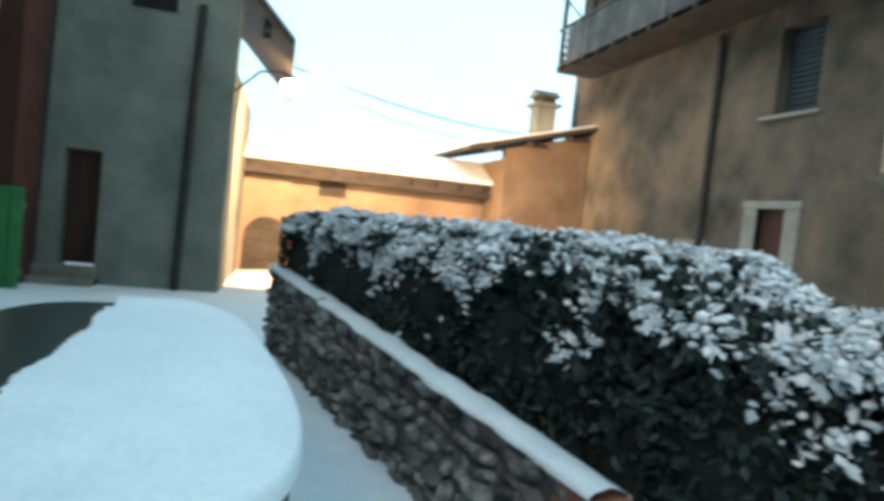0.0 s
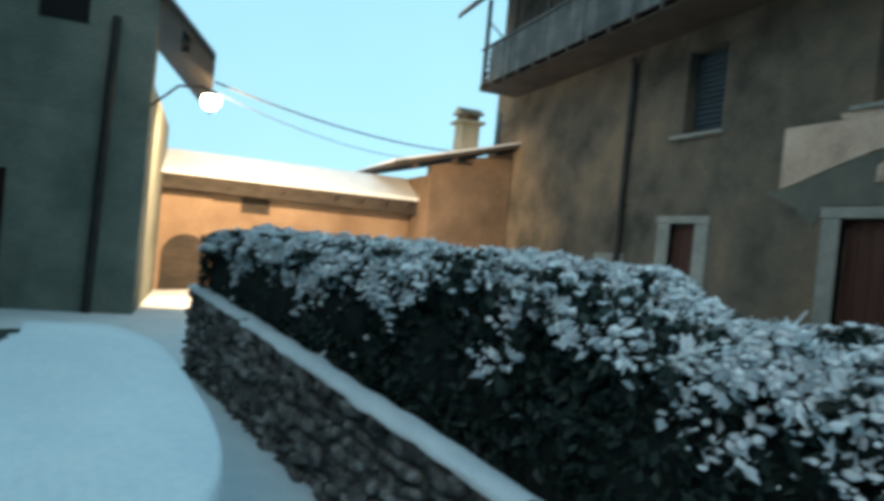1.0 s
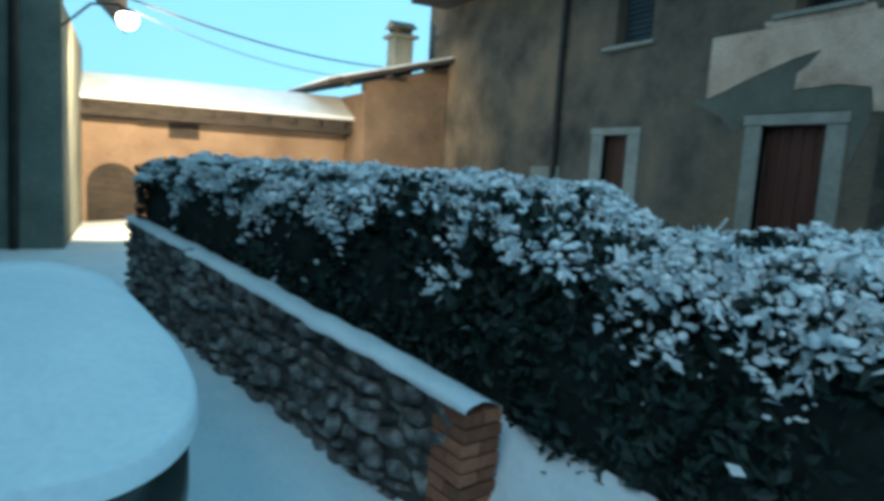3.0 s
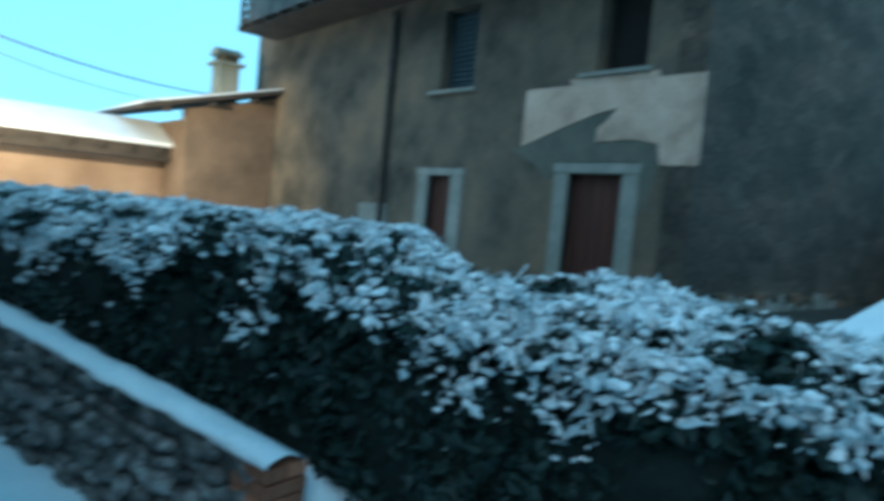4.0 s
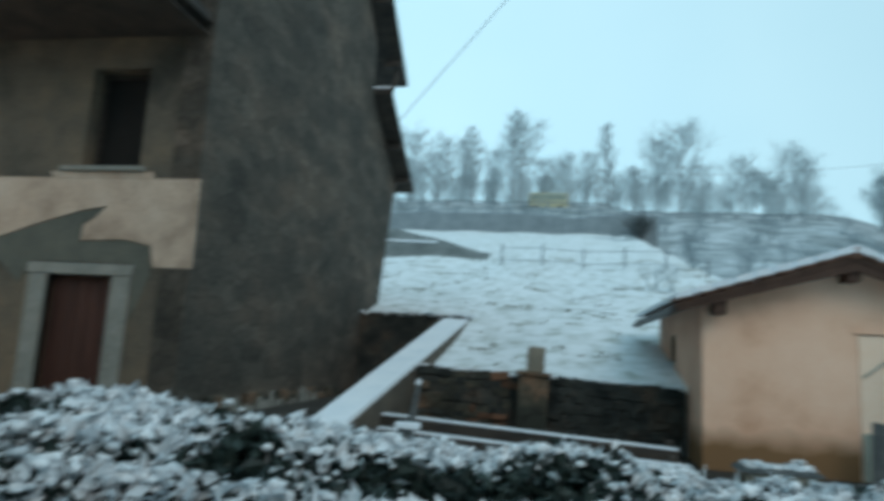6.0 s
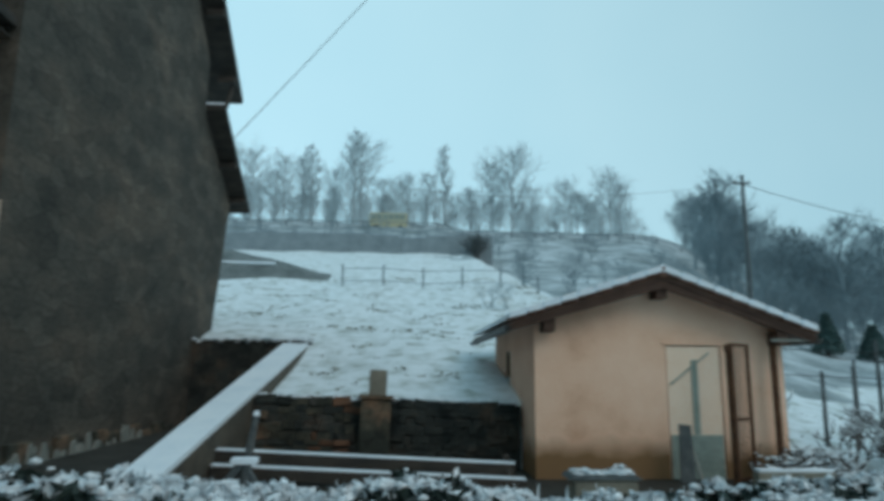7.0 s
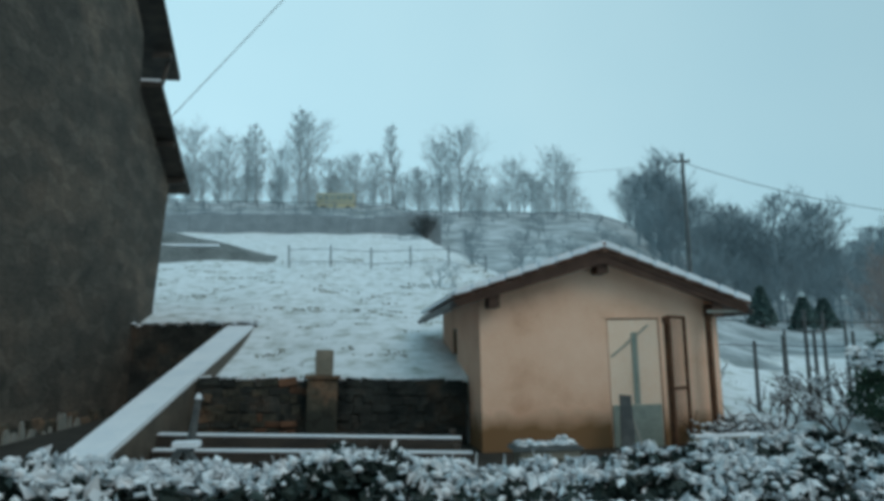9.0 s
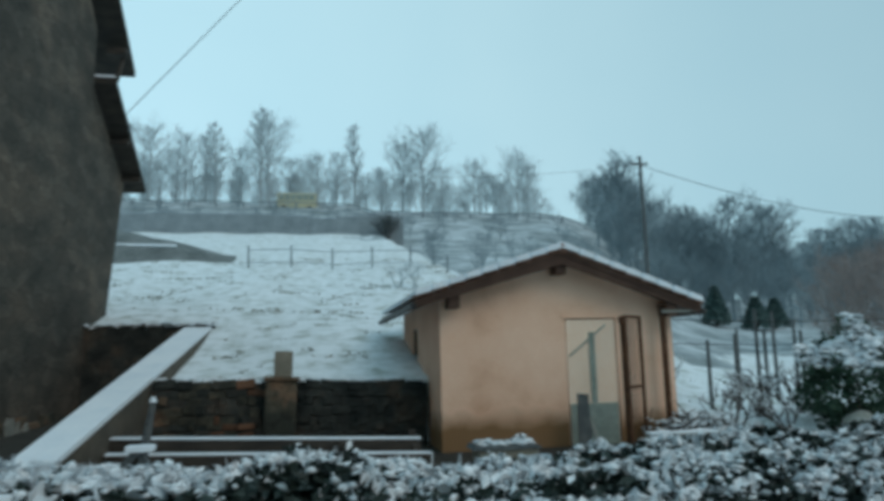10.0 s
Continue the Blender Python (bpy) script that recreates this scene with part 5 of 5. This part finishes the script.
# ---- trees ----
def tree_mesh(seed, H, wide, clear=0.2, limbs=34):
    """A bare winter tree: a leading trunk, limbs by a rounded outline, and sprays of fine twigs."""
    rng = random.Random(seed)
    trunk, crown = bmesh.new(), bmesh.new()
    bend = [Vector((rng.uniform(-1, 1), rng.uniform(-1, 1), 0)) * H * 0.012 for _ in range(8)]
    def axis(f):
        k = min(6, int(f * 7))
        return Vector((0, 0, f * H)) + bend[k].lerp(bend[k + 1], f * 7 - k) * f * 3
    tube([Vector((0, 0, -0.4))] + [axis(i / 7) for i in range(1, 8)], [H * 0.018 * (1 - 0.85 * i / 7) for i in range(8)], 7, trunk)
    def spray(p, d, l, n):
        for _ in range(n):
            u = (d * 0.7 + Vector((rng.uniform(-1, 1), rng.uniform(-1, 1), rng.uniform(-0.4, 1)))).normalized()
            e = u.cross(Vector((rng.uniform(-1, 1), rng.uniform(-1, 1), 0.3))).normalized() * H * 0.0011
            q = p + u * l * rng.uniform(0.5, 1.1)
            s = q + (u + Vector((rng.uniform(-1, 1), rng.uniform(-1, 1), rng.uniform(-0.3, 1))) * 0.6) * l * 0.5
            crown.faces.new([crown.verts.new(k) for k in (p - e, p + e, q + e * 0.7, s, q - e * 0.7)])
    for i in range(limbs):
        f = clear + (1 - clear) * (i + rng.random()) / limbs
        g = (f - clear) / (1 - clear)
        reach = H * wide * (math.sin(math.pi * min(1, 0.16 + 0.84 * g)) ** 0.7 + 0.12) * rng.uniform(0.65, 1.2)
        a = i * 2.4 + rng.uniform(-0.5, 0.5)
        d = Vector((math.cos(a), math.sin(a), rng.uniform(0.5, 1.2))).normalized()
        p = axis(f * 0.93)
        m = p + d * reach * 0.55
        q = m + (d + Vector((0, 0, 0.5))).normalized() * reach * 0.5
        tube([p, m, q], [H * 0.006 * (1.2 - g), H * 0.004, H * 0.0015], 4, trunk)
        for k in range(7):
            t = 0.25 + 0.75 * k / 6
            o = p.lerp(m, t * 2) if t < 0.5 else m.lerp(q, t * 2 - 1)
            w = (d + Vector((rng.uniform(-1, 1), rng.uniform(-1, 1), rng.uniform(-0.3, 0.9)))).normalized()
            r = o + w * reach * 0.32
            tube([o, r], [H * 0.002, H * 0.0009], 3, crown)
            spray(r, w, reach * 0.22 + H * 0.02, 5)
            spray(o.lerp(r, 0.5), w, reach * 0.2 + H * 0.02, 3)
    return trunk, crown


KINDS = []
for i, (H, wide, clear) in enumerate(((12, 0.26, 0.18), (14, 0.13, 0.15), (11, 0.32, 0.2), (8, 0.30, 0.12), (13, 0.09, 0.25), (8, 0.36, 0.04))):
    hazed, plain = tree_mesh(100 + i, H, wide, clear, 15 if i == 5 else 34), tree_mesh(200 + i, H, wide, clear * 0.6, 15 if i == 5 else 34)
    KINDS.append((mesh_of("trunk", hazed[0], HAZETRUNK), mesh_of("crown", hazed[1], HAZETWIG), mesh_of("trunk", plain[0], HAZETRUNK if i == 1 else WOODTWIG), mesh_of("crown", plain[1], WOODTWIG), H))
russet_t, russet_c = tree_mesh(301, 6, 0.42, 0.05, 40)
RUSSETMESH = (mesh_of("trunk", russet_t, RUSSET), mesh_of("crown", russet_c, RUSSET))


def plant(k, x, y, scale, dark=False, turn=0.0, label="", group=""):
    t = thing("bare_tree", label, "tree", (x, y, ground_at(x, y)), turn, group)
    t.scale = (scale, scale, scale)
    a, b = (KINDS[k][2], KINDS[k][3]) if dark else (KINDS[k][0], KINDS[k][1])
    for nm, me in (("trunk", a), ("crown", b)):
        o = new(nm, me)
        o.parent = t


def grove(name, label, material, spots):
    """Many small far trees (kind, x, y, scale, turn) joined into one thing."""
    t = thing(name, label, "thicket", (0, 0, 0), kind="stuff")
    for part_name, offset in (("trunks", 0), ("twigs", 1)):
        made = {}
        points, corners, sizes, total = [], [], [], 0
        for k, x, y, scale, turn in spots:
            me = KINDS[k][(2 if material is WOODTWIG else 0) + offset]
            if k not in made:
                co, ends, length = np.zeros(len(me.vertices) * 3), np.zeros(len(me.loops), np.int32), np.zeros(len(me.polygons), np.int32)
                me.vertices.foreach_get("co", co)
                me.loops.foreach_get("vertex_index", ends)
                me.polygons.foreach_get("loop_total", length)
                made[k] = co.reshape(-1, 3), ends, length
            co, ends, length = made[k]
            c, sn = math.cos(math.radians(turn)) * scale, math.sin(math.radians(turn)) * scale
            points.append(np.stack([co[:, 0] * c - co[:, 1] * sn + x, co[:, 0] * sn + co[:, 1] * c + y, co[:, 2] * scale + ground_at(x, y)], 1))
            corners.append(ends + total)
            sizes.append(length)
            total += len(co)
        points, corners, sizes = np.concatenate(points), np.concatenate(corners), np.concatenate(sizes)
        me = bpy.data.meshes.new(part_name)
        me.vertices.add(len(points))
        me.loops.add(len(corners))
        me.polygons.add(len(sizes))
        me.vertices.foreach_set("co", points.ravel())
        me.loops.foreach_set("vertex_index", corners.astype(np.int32))
        me.polygons.foreach_set("loop_start", (np.cumsum(sizes) - sizes).astype(np.int32))
        me.update(calc_edges=True)
        raw_part(part_name, me, material, t, kind="stuff")


def woods():
    rng = random.Random(17)
    # Ridge trees and thickets use the haze-paled twig colours.
    ridge_label = "tall bare tree on the ridge, paled for haze"
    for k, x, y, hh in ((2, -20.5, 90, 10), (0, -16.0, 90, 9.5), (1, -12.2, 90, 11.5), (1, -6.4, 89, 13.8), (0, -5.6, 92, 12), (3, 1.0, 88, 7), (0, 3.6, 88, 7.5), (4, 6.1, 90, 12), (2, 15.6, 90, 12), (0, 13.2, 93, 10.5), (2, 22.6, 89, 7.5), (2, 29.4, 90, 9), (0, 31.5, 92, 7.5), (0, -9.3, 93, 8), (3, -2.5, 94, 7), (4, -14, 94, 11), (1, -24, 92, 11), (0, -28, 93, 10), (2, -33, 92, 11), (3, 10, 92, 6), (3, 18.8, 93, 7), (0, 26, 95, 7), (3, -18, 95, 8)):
        plant(k, x, y, hh / KINDS[k][4], False, rng.uniform(0, 360), ridge_label, "ridge trees")
    grove("ridge_thicket", "low thicket along the ridge road, paled for haze", HAZETWIG, [(5, -36 + 0.84 * i + rng.uniform(-0.6, 0.6), rng.uniform(85, 96), rng.uniform(0.28, 0.55), rng.uniform(0, 360)) for i in range(86)])
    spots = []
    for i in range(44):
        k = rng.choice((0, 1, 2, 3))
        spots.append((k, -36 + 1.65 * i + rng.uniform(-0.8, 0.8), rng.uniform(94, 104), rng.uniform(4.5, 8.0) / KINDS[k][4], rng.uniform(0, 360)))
    grove("ridge_wood", "wood behind the ridge, paled for haze", HAZETWIG, spots)
    dark = "bare woodland tree on the far slope"
    for i in range(150):
        u, v = rng.random(), rng.random()
        y = 48 + 55 * v
        x = 0.40 * y + 4 + u * (10 + 0.75 * y)
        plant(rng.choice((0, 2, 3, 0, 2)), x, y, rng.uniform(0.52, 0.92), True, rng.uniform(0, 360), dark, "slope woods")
    spots = []
    for i in range(46):
        y = 40 + 16 * rng.random()
        spots.append((5, 0.47 * y + 2 + rng.random() * 26, y, rng.uniform(0.35, 0.6), rng.uniform(0, 360)))
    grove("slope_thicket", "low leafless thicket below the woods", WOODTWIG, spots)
    for x, y, s in ((21.2, 23, 0.62), (22.8, 22, 0.7), (24.6, 24, 0.75), (20.4, 18.5, 0.6), (26, 23, 0.8), (23.4, 19.5, 0.7), (24.0, 26, 0.7)):
        t = thing("russet_shrub", "large reddish-brown leafless shrub beyond the vines", "shrub", (x, y, ground_at(x, y) - 0.2), rng.uniform(0, 360), "russet shrubs")
        t.scale = (s, s, s)
        for nm, me in (("trunk", RUSSETMESH[0]), ("crown", RUSSETMESH[1])):
            o = new(nm, me)
            o.parent = t
    # small dark conifers and low scrub
    rg = np.random.default_rng(3)
    for x, y, hgt in ((25.3, 38, 2.3), (28.1, 38, 1.9), (29.7, 38.3, 1.7)):
        e = thing("dark_conifer", "small dark conifer on the snowy slope", "tree", (x, y, ground_at(x, y)), group="conifers")
        n = 1500
        q = rg.uniform(0, 1, n) ** 0.7
        a = rg.uniform(0, math.tau, n)
        rad = (1.05 - 0.95 * q) * 0.9 * rg.uniform(0.6, 1.05, n)
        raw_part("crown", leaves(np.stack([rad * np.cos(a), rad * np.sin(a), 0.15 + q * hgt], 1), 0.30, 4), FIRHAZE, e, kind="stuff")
        part("trunk", tube([(0, 0, -0.2), (0, 0, hgt * 0.8)], [0.12, 0.04], 6), BARK, e)
    spots = [(5, rng.uniform(6, 18), rng.uniform(30, 46), rng.uniform(0.18, 0.32), rng.uniform(0, 360)) for i in range(18)]
    spots += [(5, rng.uniform(-24, 32), rng.uniform(63, 83), rng.uniform(0.14, 0.30), rng.uniform(0, 360)) for i in range(48)]
    spots += [(5, -20 + 1.7 * i, 61.5, rng.uniform(0.2, 0.34), rng.uniform(0, 360)) for i in range(16)]
    grove("hill_scrub", "low leafless scrub on the snowy hill", WOODTWIG, spots)
    for x in (2.3, 2.9):
        bare_shrub(600 + int(x * 10), 1.1, 0.7, False, "thin leafless sapling behind the shed", (x + 1.2, 24, ground_at(x, 24)), 4, mat=HAZETWIG)


woods()
